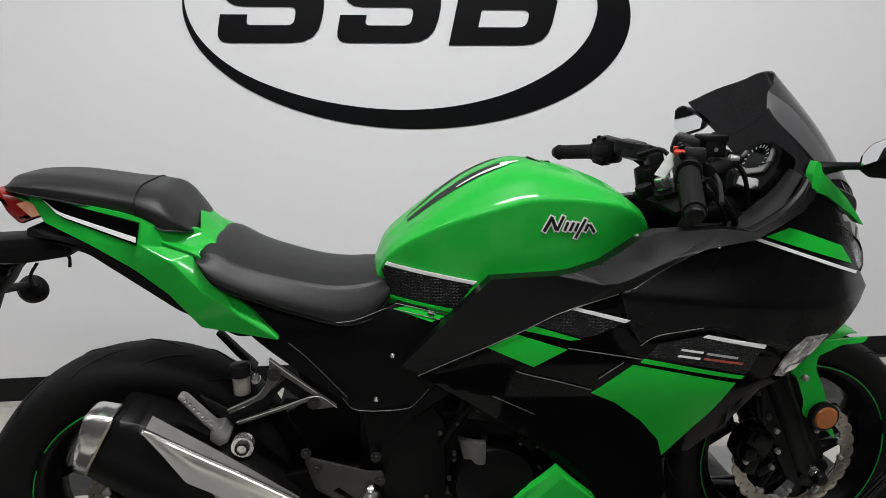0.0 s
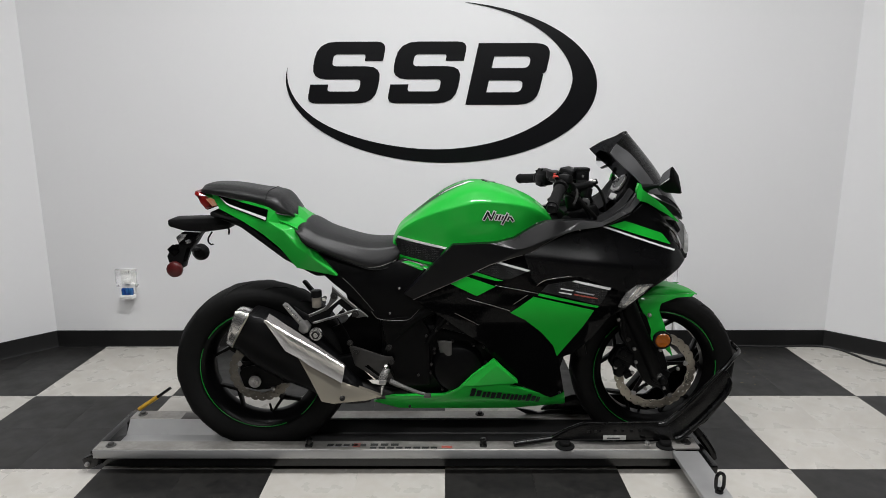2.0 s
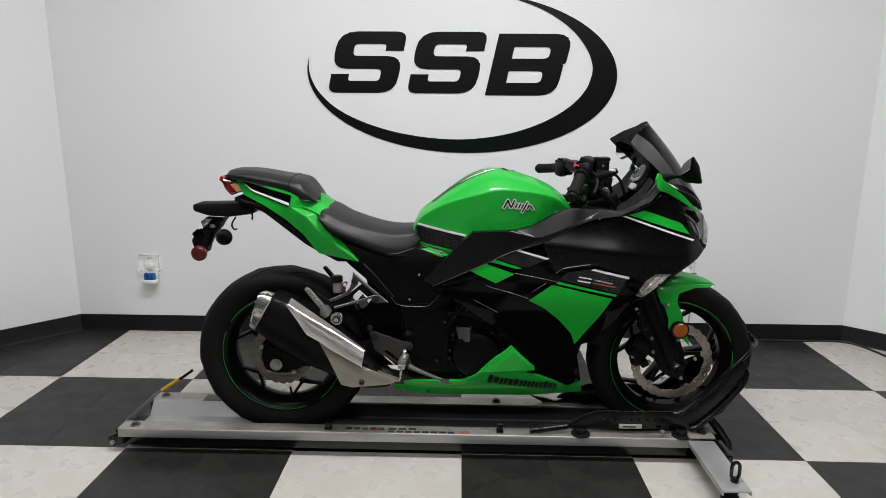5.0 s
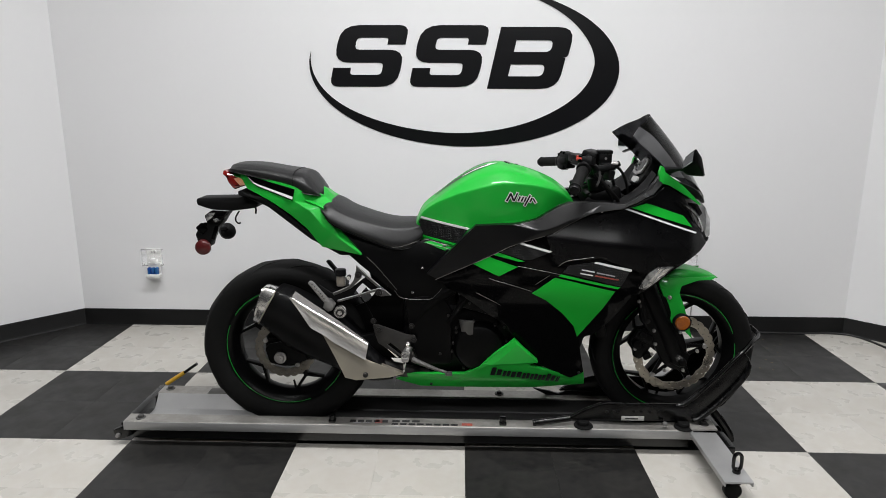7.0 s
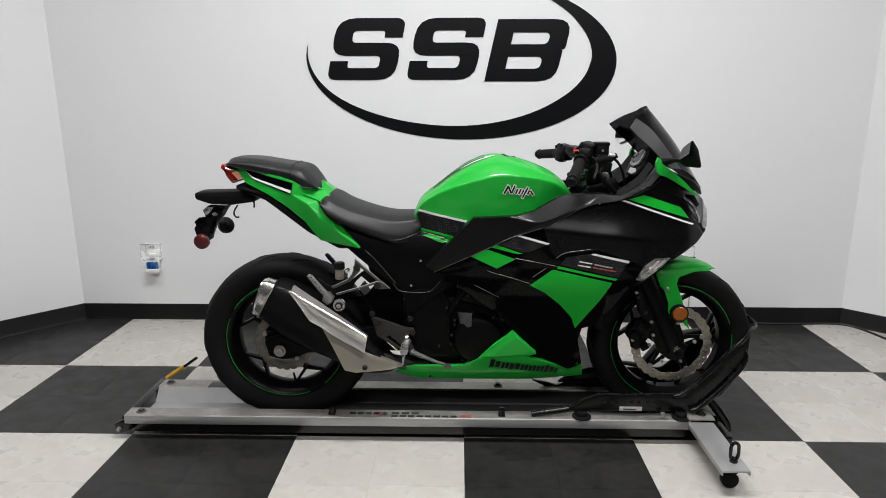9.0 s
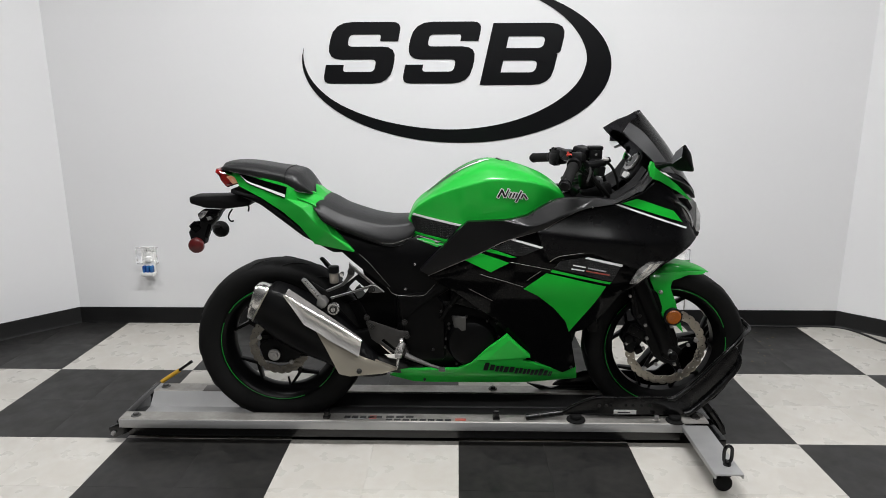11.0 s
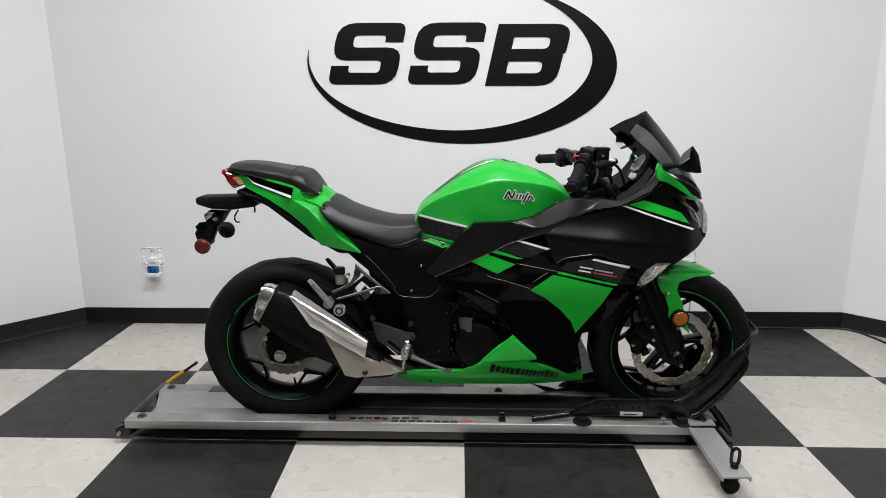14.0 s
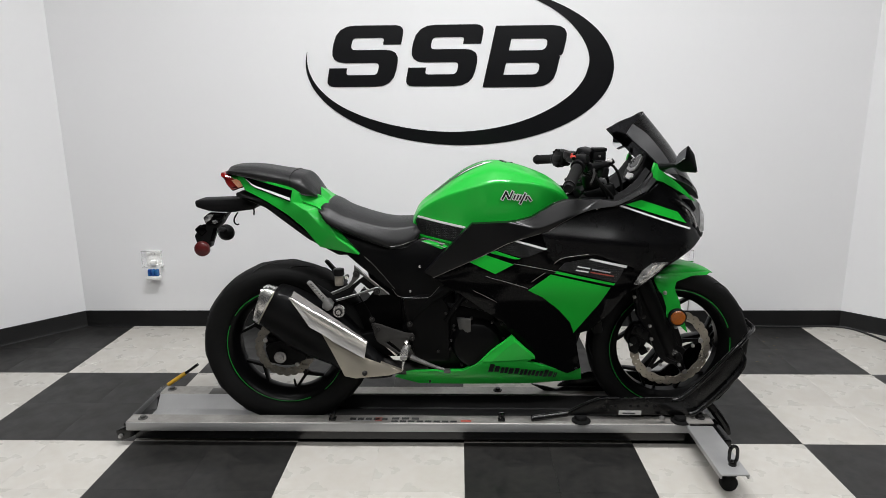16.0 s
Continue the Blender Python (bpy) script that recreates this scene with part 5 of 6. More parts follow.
ridge, flank, brim = [(0.890, 0.609), (0.852, 0.632), (0.801, 0.648), (0.747, 0.656), (0.702, 0.646)], [(0.866, 0.619), (0.824, 0.633), (0.772, 0.645), (0.721, 0.648), (0.676, 0.632)], [(0.850, 0.622), (0.798, 0.616), (0.747, 0.603), (0.713, 0.591), (0.666, 0.601)]
shell = []
for k in range(5):
    n_ = (.30, .75, 1, 1, 1)[k]
    e_, m_, r_ = brim[k], flank[k], ridge[k]
    shell.append([(e_[0], -.078 * n_, e_[1]), (m_[0], -.062 * n_, m_[1] - .004), (r_[0] * .6 + m_[0] * .4, -.034 * n_, r_[1] * .7 + m_[1] * .3), (r_[0], 0, r_[1]), (r_[0] * .6 + m_[0] * .4, .034 * n_, r_[1] * .7 + m_[1] * .3), (m_[0], .062 * n_, m_[1] - .004), (e_[0], .078 * n_, e_[1])])
bpart("front_fender", surface(weave(shell, 30, 30), 0.003), GREEN, bike, "glossy green front fender over the wheel", 60)
amber = bpart("side_reflector", lathe([(0, -.014), (.022, -.013), (.0255, -.009), (.0255, .004), (0, .004)], (.730, -.136, .487), 32), AMBER, bike, "round amber side reflector")
bpart("reflector_ring", lathe([(.0255, -.010), (.030, -.008), (.030, .006), (.0255, .006)], (.730, -.136, .487), 32), BLACK_MATTE, amber)
bpart("fork_casting", plate([rounded([(.600, .600), (.680, .566), (.706, .502), (.742, .446), (.764, .393), (.768, .340), (.754, .302), (.718, .304), (.683, .330), (.656, .383), (.640, .428), (.600, .480), (.585, .557)], .010)], -.098, .034, .008), ENGINE, bike, "black fork lower casting")
cal = bpart("brake_caliper", join(plate([rounded([(.572, .418), (.592, .448), (.622, .456), (.648, .436), (.656, .400), (.640, .378), (.628, .352), (.604, .335), (.588, .345), (.584, .366), (.566, .390)], .008)], -.086, .040, .008), box((.612, -.112, .425), (.062, .020, .034), .006, (0, 24, 0)), box((.598, -.112, .372), (.030, .020, .046), .006, (0, 14, 0)), rod((.590, -.126, .398), (.590, -.108, .398), .015, .017, 18, .003), rod((.606, -.128, .434), (.606, -.110, .434), .013, .015, 18, .003), box((.630, -.104, .352), (.030, .024, .022), .005, (0, -30, 0))), ENGINE, bike, "black front brake caliper")
for x, z in [(0.585, 0.554), (0.644, 0.449), (0.652, 0.401), (0.733, 0.445), (0.797, 0.377), (0.643, 0.364), (0.754, 0.306), (0.690, 0.305), (0.583, 0.382)]:
    bpart("caliper_bolt", lathe([(0, -.004), (.003, -.004), (.0035, -.002), (.0055, -.002), (.006, .006), (0, .006)], (x, -.122, z), 14), CAST, cal)
(fx_, fz_), (ax_, az_) = [(0.686, 0.570), (0.734, 0.352)]
bpart("fender_screw", lathe([(0, -.004), (.004, -.004), (.007, 0), (.007, .006), (0, .006)], (fx_, -.128, fz_), 14), CAST, bike)
bpart("axle_cap", lathe([(0, -.006), (.004, -.006), (.005, -.003), (.011, -.003), (.012, .006), (0, .006)], (ax_, -.134, az_), 18), CHROME, bike)
bpart("brake_hose", tube([(.62, -.11, .46), (.60, -.12, .54), (.58, -.10, .62), (.53, -.07, .72)], .006, 18, 8), RUBBER, bike)
bpart("radiator", box((.45, 0, .52), (.035, .20, .22), 0.006, (0, -12, 0)), ENGINE, bike)

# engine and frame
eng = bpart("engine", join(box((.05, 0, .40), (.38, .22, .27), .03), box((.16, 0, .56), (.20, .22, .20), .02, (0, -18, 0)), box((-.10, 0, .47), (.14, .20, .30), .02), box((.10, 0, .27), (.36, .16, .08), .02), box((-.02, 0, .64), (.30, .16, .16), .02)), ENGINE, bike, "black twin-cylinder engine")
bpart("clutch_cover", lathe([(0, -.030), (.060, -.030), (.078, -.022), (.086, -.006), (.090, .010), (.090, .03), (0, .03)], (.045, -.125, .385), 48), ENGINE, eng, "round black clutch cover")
bpart("cover_window", conform(rounded([(-0.026, 0.480), (0.000, 0.485), (0.024, 0.487), (0.023, 0.441), (0.004, 0.434), (-0.015, 0.436)], .003), lambda x, z: .160 - 9 * (x - .035) ** 2, -1, .012, .001, .005), BRACKET, eng, "dull metal sight plate")
for k in range(8):
    a = 2 * math.pi * k / 8 + .2
    bpart("cover_bolt", lathe([(0, -.005), (.004, -.005), (.005, 0), (.005, .01), (0, .01)], (.045 + .095 * math.cos(a), -.128, .385 + .095 * math.sin(a)), 10), DARK_METAL, eng)
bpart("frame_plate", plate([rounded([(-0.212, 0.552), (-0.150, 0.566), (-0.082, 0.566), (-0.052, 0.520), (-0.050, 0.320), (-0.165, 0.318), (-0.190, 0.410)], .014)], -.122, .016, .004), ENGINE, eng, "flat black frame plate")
bpart("side_case", box((-.13, -.110, .52), (.07, .02, .12), .008), ENGINE, eng)
bpart("cylinder_cover", box((.03, -.12, .54), (.12, .03, .05), .01, (0, 15, 0)), ENGINE, eng)
bpart("water_hose", tube([(.08, -.12, .60), (.02, -.13, .58), (-.03, -.13, .52), (-.06, -.13, .47)], .010, 16, 8), ENGINE, eng)
for x, z in ((-.062, .500), (-.035, .455), (-.028, .52), (.010, .545), (-.09, .36), (.13, .46), (-.045, .40)):
    bpart("case_bolt", rod((x, -.140, z), (x, -.130, z), .0045, .005, 6, .001), DARK_METAL, eng)
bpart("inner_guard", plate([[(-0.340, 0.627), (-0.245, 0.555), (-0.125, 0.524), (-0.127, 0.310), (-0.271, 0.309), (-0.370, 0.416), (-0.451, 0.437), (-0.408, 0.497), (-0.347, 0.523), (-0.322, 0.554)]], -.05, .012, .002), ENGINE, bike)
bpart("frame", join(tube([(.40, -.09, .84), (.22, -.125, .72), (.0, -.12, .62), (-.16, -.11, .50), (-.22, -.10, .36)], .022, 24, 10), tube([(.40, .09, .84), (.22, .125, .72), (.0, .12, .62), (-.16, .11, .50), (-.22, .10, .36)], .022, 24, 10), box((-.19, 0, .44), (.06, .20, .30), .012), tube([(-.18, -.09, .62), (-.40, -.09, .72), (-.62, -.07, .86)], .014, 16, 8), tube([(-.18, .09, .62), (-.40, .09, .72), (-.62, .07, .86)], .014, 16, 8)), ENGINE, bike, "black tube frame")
for s in (-1, 1):
    sa = bpart("swingarm", join(plate([rounded([(-.19, .42), (-.28, .43), (-.50, .39), (-.66, .385), (-.69, .35), (-.66, .315), (-.45, .325), (-.24, .335), (-.18, .36)], .02)], s * .098, .030, .006)), ENGINE, bike, "black swingarm")
    bpart("axle_block", join(plate([rounded([(-.705, .365), (-.690, .382), (-.640, .392), (-.560, .385), (-.560, .322), (-.640, .300), (-.690, .312)], .008)], s * .118, .014, .004), lathe([(0, -.012), (.010, -.011), (.015, -.004), (.017, 0), (.017, .01), (0, .01)], (RA[0], s * .13, RA[2]), 18)), ENGINE, sa)
    bpart("axle_nut", join(lathe([(0, -.020), (.007, -.019), (.008, -.014), (.014, -.014), (.016, -.004), (.016, .004), (0, .004)], (RA[0], -.138, RA[2] - .008), 12), lathe([(.016, -.004), (.021, -.003), (.021, .003), (.016, .003)], (RA[0], -.138, RA[2] - .008), 20)) if s < 0 else lathe([(0, -.004), (.014, -.004), (.014, .012), (0, .012)], (RA[0], .138, RA[2]), 12), CAST, sa, "bright rear axle nut")
teeth = [(RA[0] + (.098 + .004 * (k % 2)) * math.cos(2 * math.pi * k / 84), RA[2] + (.098 + .004 * (k % 2)) * math.sin(2 * math.pi * k / 84)) for k in range(84)]
bpart("sprocket", plate([teeth, circle(RA[0], RA[2], .035)], .078, .006, 0), DARK_METAL, rear, "dark toothed sprocket")
bpart("hub_plate", lathe([(.03, -.05), (.075, -.046), (.080, -.040), (.075, .05), (.03, .055)], RA, 40), RIM, rear)
bpart("chain", tube([(RA[0], .078, RA[2] + .101), (-.40, .078, .425), (-.16, .078, .395)], .009, 20, 6), ENGINE, bike)
bpart("chain", tube([(RA[0], .078, RA[2] - .101), (-.40, .078, .285), (-.16, .078, .335)], .009, 20, 6), ENGINE, bike)
bpart("rear_hugger", surface(weave([[(RA[0] + .335 * math.cos(radians(a)), y, RA[2] + .335 * math.sin(radians(a))) for y in (-.06, 0, .06)] for a in (5, 20, 35)], 8, 8), .004), BLACK_MATTE, bike)
bpart("caliper_bracket", plate([rounded([(-0.690, 0.372), (-0.650, 0.385), (-0.570, 0.400), (-0.545, 0.430), (-0.530, 0.400), (-0.560, 0.360), (-0.610, 0.325), (-0.680, 0.322)], .008)], -.112, .020, .005), ENGINE, bike)
bpart("rear_caliper", join(box((-.575, -.085, .425), (.075, .04, .055), .012, (0, 35, 0)), box((-.60, -.10, .40), (.05, .012, .06), .004)), ENGINE, bike)
bpart("shock", join(rod((-.24, 0, .40), (-.27, 0, .66), .018), *[rod((-.243 - .0035 * k, 0, .43 + .03 * k), (-.244 - .0035 * k, 0, .44 + .03 * k), .032, .032, 20, .003) for k in range(7)]), ENGINE, bike)

# exhaust
AXIS_P, AXIS_D = Vector((-0.675, 0.545)), Vector((0.345, -0.215)).normalized()


def can(x, z, full, bend):
    """Half width of the muffler's rounded side: full on its axis, less away from it."""
    p = Vector((x, z)) - AXIS_P
    d = p.x * AXIS_D.y - p.y * AXIS_D.x
    return full - bend * d * d


ex = bpart("muffler", conform(rounded([(-0.650, 0.592), (-0.592, 0.572), (-0.426, 0.483), (-0.333, 0.378), (-0.238, 0.289), (-0.326, 0.274), (-0.410, 0.288), (-0.456, 0.319), (-0.548, 0.346), (-0.630, 0.385), (-0.682, 0.450), (-0.712, 0.478)], 0.02), lambda x, z: can(x, z, .188, 4.2), -1, .110, .0016, .014), BLACK_SATIN, bike, "black muffler with steel heat shield", 60)
tip = bpart("muffler_tip", conform(rounded([(-0.684, 0.602), (-0.672, 0.603), (-0.640, 0.593), (-0.644, 0.581), (-0.656, 0.560), (-0.688, 0.506), (-0.712, 0.468), (-0.734, 0.475), (-0.720, 0.503), (-0.698, 0.555)], 0.004), lambda x, z: can(x, z, .195, 5.5), -1, .05, .0016, .006), TIP_STEEL, ex, "polished steel end cap", 60)
bpart("tip_band", tube([(x, -can(x, z, .1955, 5.5), z) for x, z in ((-0.642, 0.590), (-0.646, 0.579), (-0.660, 0.554), (-0.690, 0.502), (-0.710, 0.470))], .0022, 24, 8), STEEL_DARK, tip)


top_line, low_line = np.array([(-0.588, 0.572), (-0.582, 0.576), (-0.500, 0.524), (-0.417, 0.473), (-0.330, 0.416)]), np.array([(-0.588, 0.575), (-0.555, 0.524), (-0.523, 0.472), (-0.478, 0.446), (-0.445, 0.420), (-0.341, 0.359)])


def along(p, f):
    """The point at the part f of a broken line's length."""
    d = np.concatenate([[0], np.cumsum(np.hypot(*np.diff(p, axis=0).T))])
    return np.array([np.interp(f * d[-1], d, p[:, 0]), np.interp(f * d[-1], d, p[:, 1])])


sheet = []
for k in range(13):
    f = k / 12
    row = []
    for m in range(49):
        a, b = along(top_line, m / 48), along(low_line, m / 48)
        q = a + (b - a) * f
        row.append((q[0], -.200 + .011 * math.sin(math.pi * f) ** .9 * (1 - .35 * f), q[1]))
    sheet.append(row)
hs = bpart("heat_shield", surface(sheet, .003), STEEL, ex, "brushed steel heat shield", 50)
bpart("shield_flange", surface([[(x, -.190, z) for x, z in top_line[1:]], [(x + .006 * f, -.190 + .018 * f, z + .013 * f) for (x, z), f in zip(top_line[1:], (1.1, .85, .5, .15))]], .003), HEEL, hs, "dull grey folded top edge")
bpart("shield_edge", tube([(x, -.196, z) for x, z in [(-0.588, 0.572), (-0.582, 0.576), (-0.500, 0.524), (-0.417, 0.473), (-0.330, 0.416)]], .0022, 12, 8, smooth=False), CHROME, hs)
bpart("muffler_elbow", conform(rounded([(-0.487, 0.450), (-0.440, 0.422), (-0.338, 0.357), (-0.252, 0.321), (-0.211, 0.305), (-0.259, 0.294), (-0.371, 0.291), (-0.408, 0.301), (-0.448, 0.380)], .004), lambda x, z: .186 + .25 * max(0, .150 - .66 * x - z), -1, .02, .0016, .015), STEEL_DARK, ex, "tan steel muffler joint")
bpart("shield_screw", lathe([(0, -.006), (.006, -.005), (.009, 0), (.009, .006), (0, .006)], (-.340, -.208, .308), 16), DARK_METAL, ex)
bpart("exhaust_pipe", tube([(-.29, -.13, .31), (-.20, -.10, .28), (-.05, -.06, .25), (.16, -.03, .25), (.28, -.03, .32), (.30, -.03, .42)], .024, 30, 14), DARK_METAL, bike, "dark exhaust pipe")

# foot pegs and brackets
br = bpart("peg_bracket", plate([rounded([(-0.375, 0.656), (-0.355, 0.649), (-0.357, 0.629), (-0.373, 0.613), (-0.390, 0.594), (-0.422, 0.579), (-0.453, 0.566), (-0.455, 0.575), (-0.429, 0.586), (-0.400, 0.600), (-0.386, 0.617), (-0.379, 0.636)], .003)], -.132, .012, .003), BRACKET, bike, "grey cast pillion peg bracket")
bpart("bracket_bar", plate([rounded([(-0.441, 0.549), (-0.292, 0.593), (-0.294, 0.586), (-0.440, 0.541)], .002)], -.130, .010, .002), BRACKET, br)
bpart("bracket_strip", plate([rounded([(-0.374, 0.672), (-0.341, 0.642), (-0.292, 0.599), (-0.297, 0.592), (-0.344, 0.632), (-0.375, 0.656)], .002)], -.130, .012, .002), BRACKET, br)
for pts in ([(-.374, .673), (-.341, .643), (-.291, .600)], [(-.441, .550), (-.366, .572), (-.294, .594), (-.256, .569)], [(-.455, .576), (-.429, .587), (-.400, .601), (-.386, .618)]):
    bpart("bracket_edge", tube([(x, -.1385, z) for x, z in pts], .0010, 16, 6), CAST, br, "thin lighter line along the bracket edge")
bpart("bracket_lug", plate([rounded([(-0.313, 0.588), (-0.290, 0.597), (-0.256, 0.568), (-0.291, 0.564), (-0.309, 0.568)], .003)], -.128, .012, .002), BRACKET, br)
bpart("bracket_web", plate([rounded([(-0.507, 0.600), (-0.459, 0.568), (-0.384, 0.598), (-0.346, 0.628), (-0.296, 0.586), (-0.446, 0.537), (-0.487, 0.564)], .003), [(-0.386, 0.568), (-0.373, 0.590), (-0.355, 0.607), (-0.322, 0.578), (-0.352, 0.584), (-0.360, 0.572), (-0.368, 0.562)]], -.118, .006, .001), BLACK_MATTE, br)
for x, z in [(-0.367, 0.642), (-0.298, 0.580)]:
    bpart("bracket_bolt", lathe([(0, -.006), (.006, -.006), (.0065, -.002), (.012, -.002), (.012, .004), (0, .004)], (x, -.138, z), 18), DARK_METAL, br)
for s in (-1, 1):
    pg = bpart("pillion_peg", plate([rounded([(-0.535, 0.616), (-0.529, 0.621), (-0.520, 0.618), (-0.482, 0.573), (-0.463, 0.552), (-0.476, 0.541), (-0.493, 0.560)], .003)], s * .150, .024, .005), CAST if s < 0 else BLACK_MATTE, bike, "folded ribbed metal pillion peg")
    bpart("peg_joint", plate([rounded([(-0.482, 0.551), (-0.463, 0.553), (-0.449, 0.535), (-0.454, 0.522), (-0.470, 0.515), (-0.486, 0.529)], .003)], s * .140, .044, .004), CAST if s < 0 else BLACK_MATTE, pg)
    (ax_, az_), (bx_, bz_) = [(-0.520, 0.611), (-0.480, 0.563)]
    for k in range(7 if s < 0 else 0):
        f = k / 6
        bpart("peg_rib", box((ax_ + (bx_ - ax_) * f, s * .155, az_ + (bz_ - az_) * f), (.006, .018, .007), .0015, (0, 40, 0)), CHROME, pg)
bpart("muffler_bolt", lathe([(0, -.016), (.008, -.016), (.010, -.010), (.020, -.010), (.021, 0), (.019, .012), (.014, .02), (0, .02)], (-.426, -.165, .519), 28), CHROME, br, "large chromed muffler bolt")
bpart("bolt_socket", lathe([(.0085, -.0175), (.0125, -.0165), (.0135, -.0095), (.0085, -.0095)], (-.426, -.165, .519), 24), DARK_METAL, br)
(rx_, rz_), (qx_, qz_) = [(-0.432, 0.630), (-0.402, 0.628)]
rv = bpart("fluid_reservoir", rod((rx_, -.108, rz_ - .036), (rx_, -.108, rz_), .0155, None, 20, .002), RESERVOIR, bike, "translucent rear brake fluid cup")
bpart("reservoir_cap", rod((rx_, -.108, rz_), (rx_, -.108, rz_ + .023), .0195, .0185, 20, .003), BLACK_SATIN, rv)
bpart("reservoir_bolt", lathe([(0, -.008), (.006, -.008), (.008, -.002), (.008, .01), (0, .01)], (qx_, -.125, qz_), 12), CHROME, rv)
hp = bpart("heel_plate", plate([rounded([(-0.322, 0.464), (-0.308, 0.468), (-0.205, 0.432), (-0.177, 0.430), (-0.171, 0.418), (-0.193, 0.405), (-0.186, 0.374), (-0.172, 0.346), (-0.198, 0.338), (-0.218, 0.346), (-0.280, 0.383), (-0.304, 0.400)], .004), [(-0.272, 0.394), (-0.260, 0.401), (-0.212, 0.359), (-0.225, 0.357)]], -.140, .007, .002), HEEL_DARK, bike, "dull grey metal heel guard plate")
for x, z in ((-.318, .480), (-.300, .447), (-.187, .463), (-.180, .412)):
    bpart("plate_bolt", lathe([(0, -.004), (.005, -.004), (.006, -.001), (.010, -.001), (.010, .004), (0, .004)], (x, -.146, z), 14), DARK_METAL, hp)
fp = bpart("foot_peg", join(box((-.205, -.180, .366), (.024, .070, .016), .005), rod((-.205, -.150, .366), (-.195, -.140, .388), .014, .012, 14, .002)), CAST, bike, "metal rider foot peg")
for k in range(6):
    bpart("peg_rib", box((-.205, -.160 - .010 * k, .375), (.026, .005, .006), .0015), CHROME, fp)
bpart("peg_feeler", rod((-.205, -.208, .362), (-.209, -.212, .324), .0055, .0035, 10, .001), CHROME, fp)
bpart("peg_pin", rod((-.199, -.148, .392), (-.199, -.156, .404), .008, .007, 12, .002), CHROME, fp)
bpart("brake_pedal", join(tube([(-.185, -.150, .345), (-.150, -.160, .333), (-.100, -.170, .317), (-.065, -.176, .309)], [.010, .008, .006, .005], 16, 10), box((-.058, -.186, .309), (.024, .026, .010), .004)), BRACKET, bike, "metal rear brake pedal")
bpart("link_rod", tube([(-.275, -.135, .382), (-.235, -.138, .345)], .004, 6, 8), CHROME, bike)

# ---- the dolly under the motorcycle ----
dolly = thing("motorcycle_dolly", (-0.2, BY, 0), "low aluminium motorcycle dolly with two worn rails", "dolly")


def channel(x0, x1, y0, y1, top, lip):
    """A rail: flat top with turned-down edges."""
    prof = [(y0, top - lip), (y0, top - .003), (y0 + .003, top), (y1 - .003, top), (y1, top - .003), (y1, top - lip), (y1 - .004, top - lip), (y1 - .004, top - .006), (y0 + .004, top - .006), (y0 + .004, top - lip)]
    bm = bmesh.new()
    rings = [[bm.verts.new((x, y, z)) for y, z in prof] for x in (x0, x1)]
    k = len(prof)
    for j in range(k):
        bm.faces.new((rings[0][j], rings[0][(j + 1) % k], rings[1][(j + 1) % k], rings[1][j]))
    bm.faces.new(rings[0]), bm.faces.new(rings[1])
    return bm


part("near_rail", channel(-1.220, .795, -.037, .024, .096, .034), ALU, dolly, "worn aluminium rail with scuffs", 30)
# front lip as its own strip, lighter than the rail's worn top
part("rail_lip", box((-.2125, -.0390, .0795), (2.015, .0025, .031), .001), ALU_CLEAN, dolly, "lighter aluminium rail edge")
part("far_rail", channel(-1.205, .86, .205, .272, .093, .024), ALU, dolly, "worn aluminium rail with scuffs", 30)
part("trough", surface([[(-1.20, .203, .088), (.86, .203, .088)], [(-1.20, .196, .040), (.86, .196, .040)], [(-1.20, .190, .034), (.86, .190, .034)], [(-1.20, .040, .034), (.86, .040, .034)], [(-1.20, .034, .040), (.86, .034, .040)], [(-1.20, .032, .088), (.86, .032, .088)]], .003), TROUGH, dolly, "black wheel trough", 30)
part("ramp_plate", surface([[(-1.200, .2025, .091), (-.66, .2025, .091)], [(-1.205, .172, .045), (-.66, .172, .045)], [(-1.205, .168, .040), (-.66, .168, .040)], [(-1.205, .05, .040), (-.66, .05, .040)]], .003), ALU_CLEAN, dolly, "bright aluminium wheel plate", 30)
part("under_beam", box((-.205, .004, .055), (1.99, .048, .066), .003), STEEL_BLACK, dolly)
part("under_beam", box((-.20, .24, .038), (2.0, .056, .060), .004), STEEL_BLACK, dolly)
part("end_bar", join(box((-1.222, .135, .060), (.034, .325, .054), .010), box((-1.228, -.026, .050), (.066, .022, .048), .014, (0, -24, 0))), STEEL_BLACK, dolly, "black end bar")
part("end_bolt", lathe([(0, -.008), (.006, -.008), (.008, 0), (.008, .008), (0, .008)], (-1.243, -.040, .042), 12), CAST, dolly)
part("end_bar", box((.90, .12, .045), (.045, .44, .055), .010), STEEL_BLACK, dolly, "black end bar")
part("arm", join(box((.830, -.190, .088), (.090, .306, .007), .0025), box((.788, -.190, .082), (.006, .306, .014), .002), box((.872, -.190, .082), (.006, .306, .014), .002)), ALU_CLEAN, dolly, "clean aluminium outrigger arm")
part("arm", join(box((.832, .40, .088), (.092, .22, .007), .0025), box((.789, .40, .076), (.006, .22, .030), .002)), ALU_CLEAN, dolly)
part("arm_plate", box((.833, -.006, .101), (.092, .068, .008), .003), ALU, dolly)
for x, y, z in ((-1.17, -.008, .096), (-1.17, .240, .093), (.842, -.004, .105), (.135, .240, .093)):
    part("bolt", join(rod((x, y, z), (x, y, z + .003), .018, .017, 20, .001), rod((x, y, z + .002), (x, y, z + .011), .011, .010, 6, .001)), BRACKET if x < 0 else DARK_METAL, dolly)
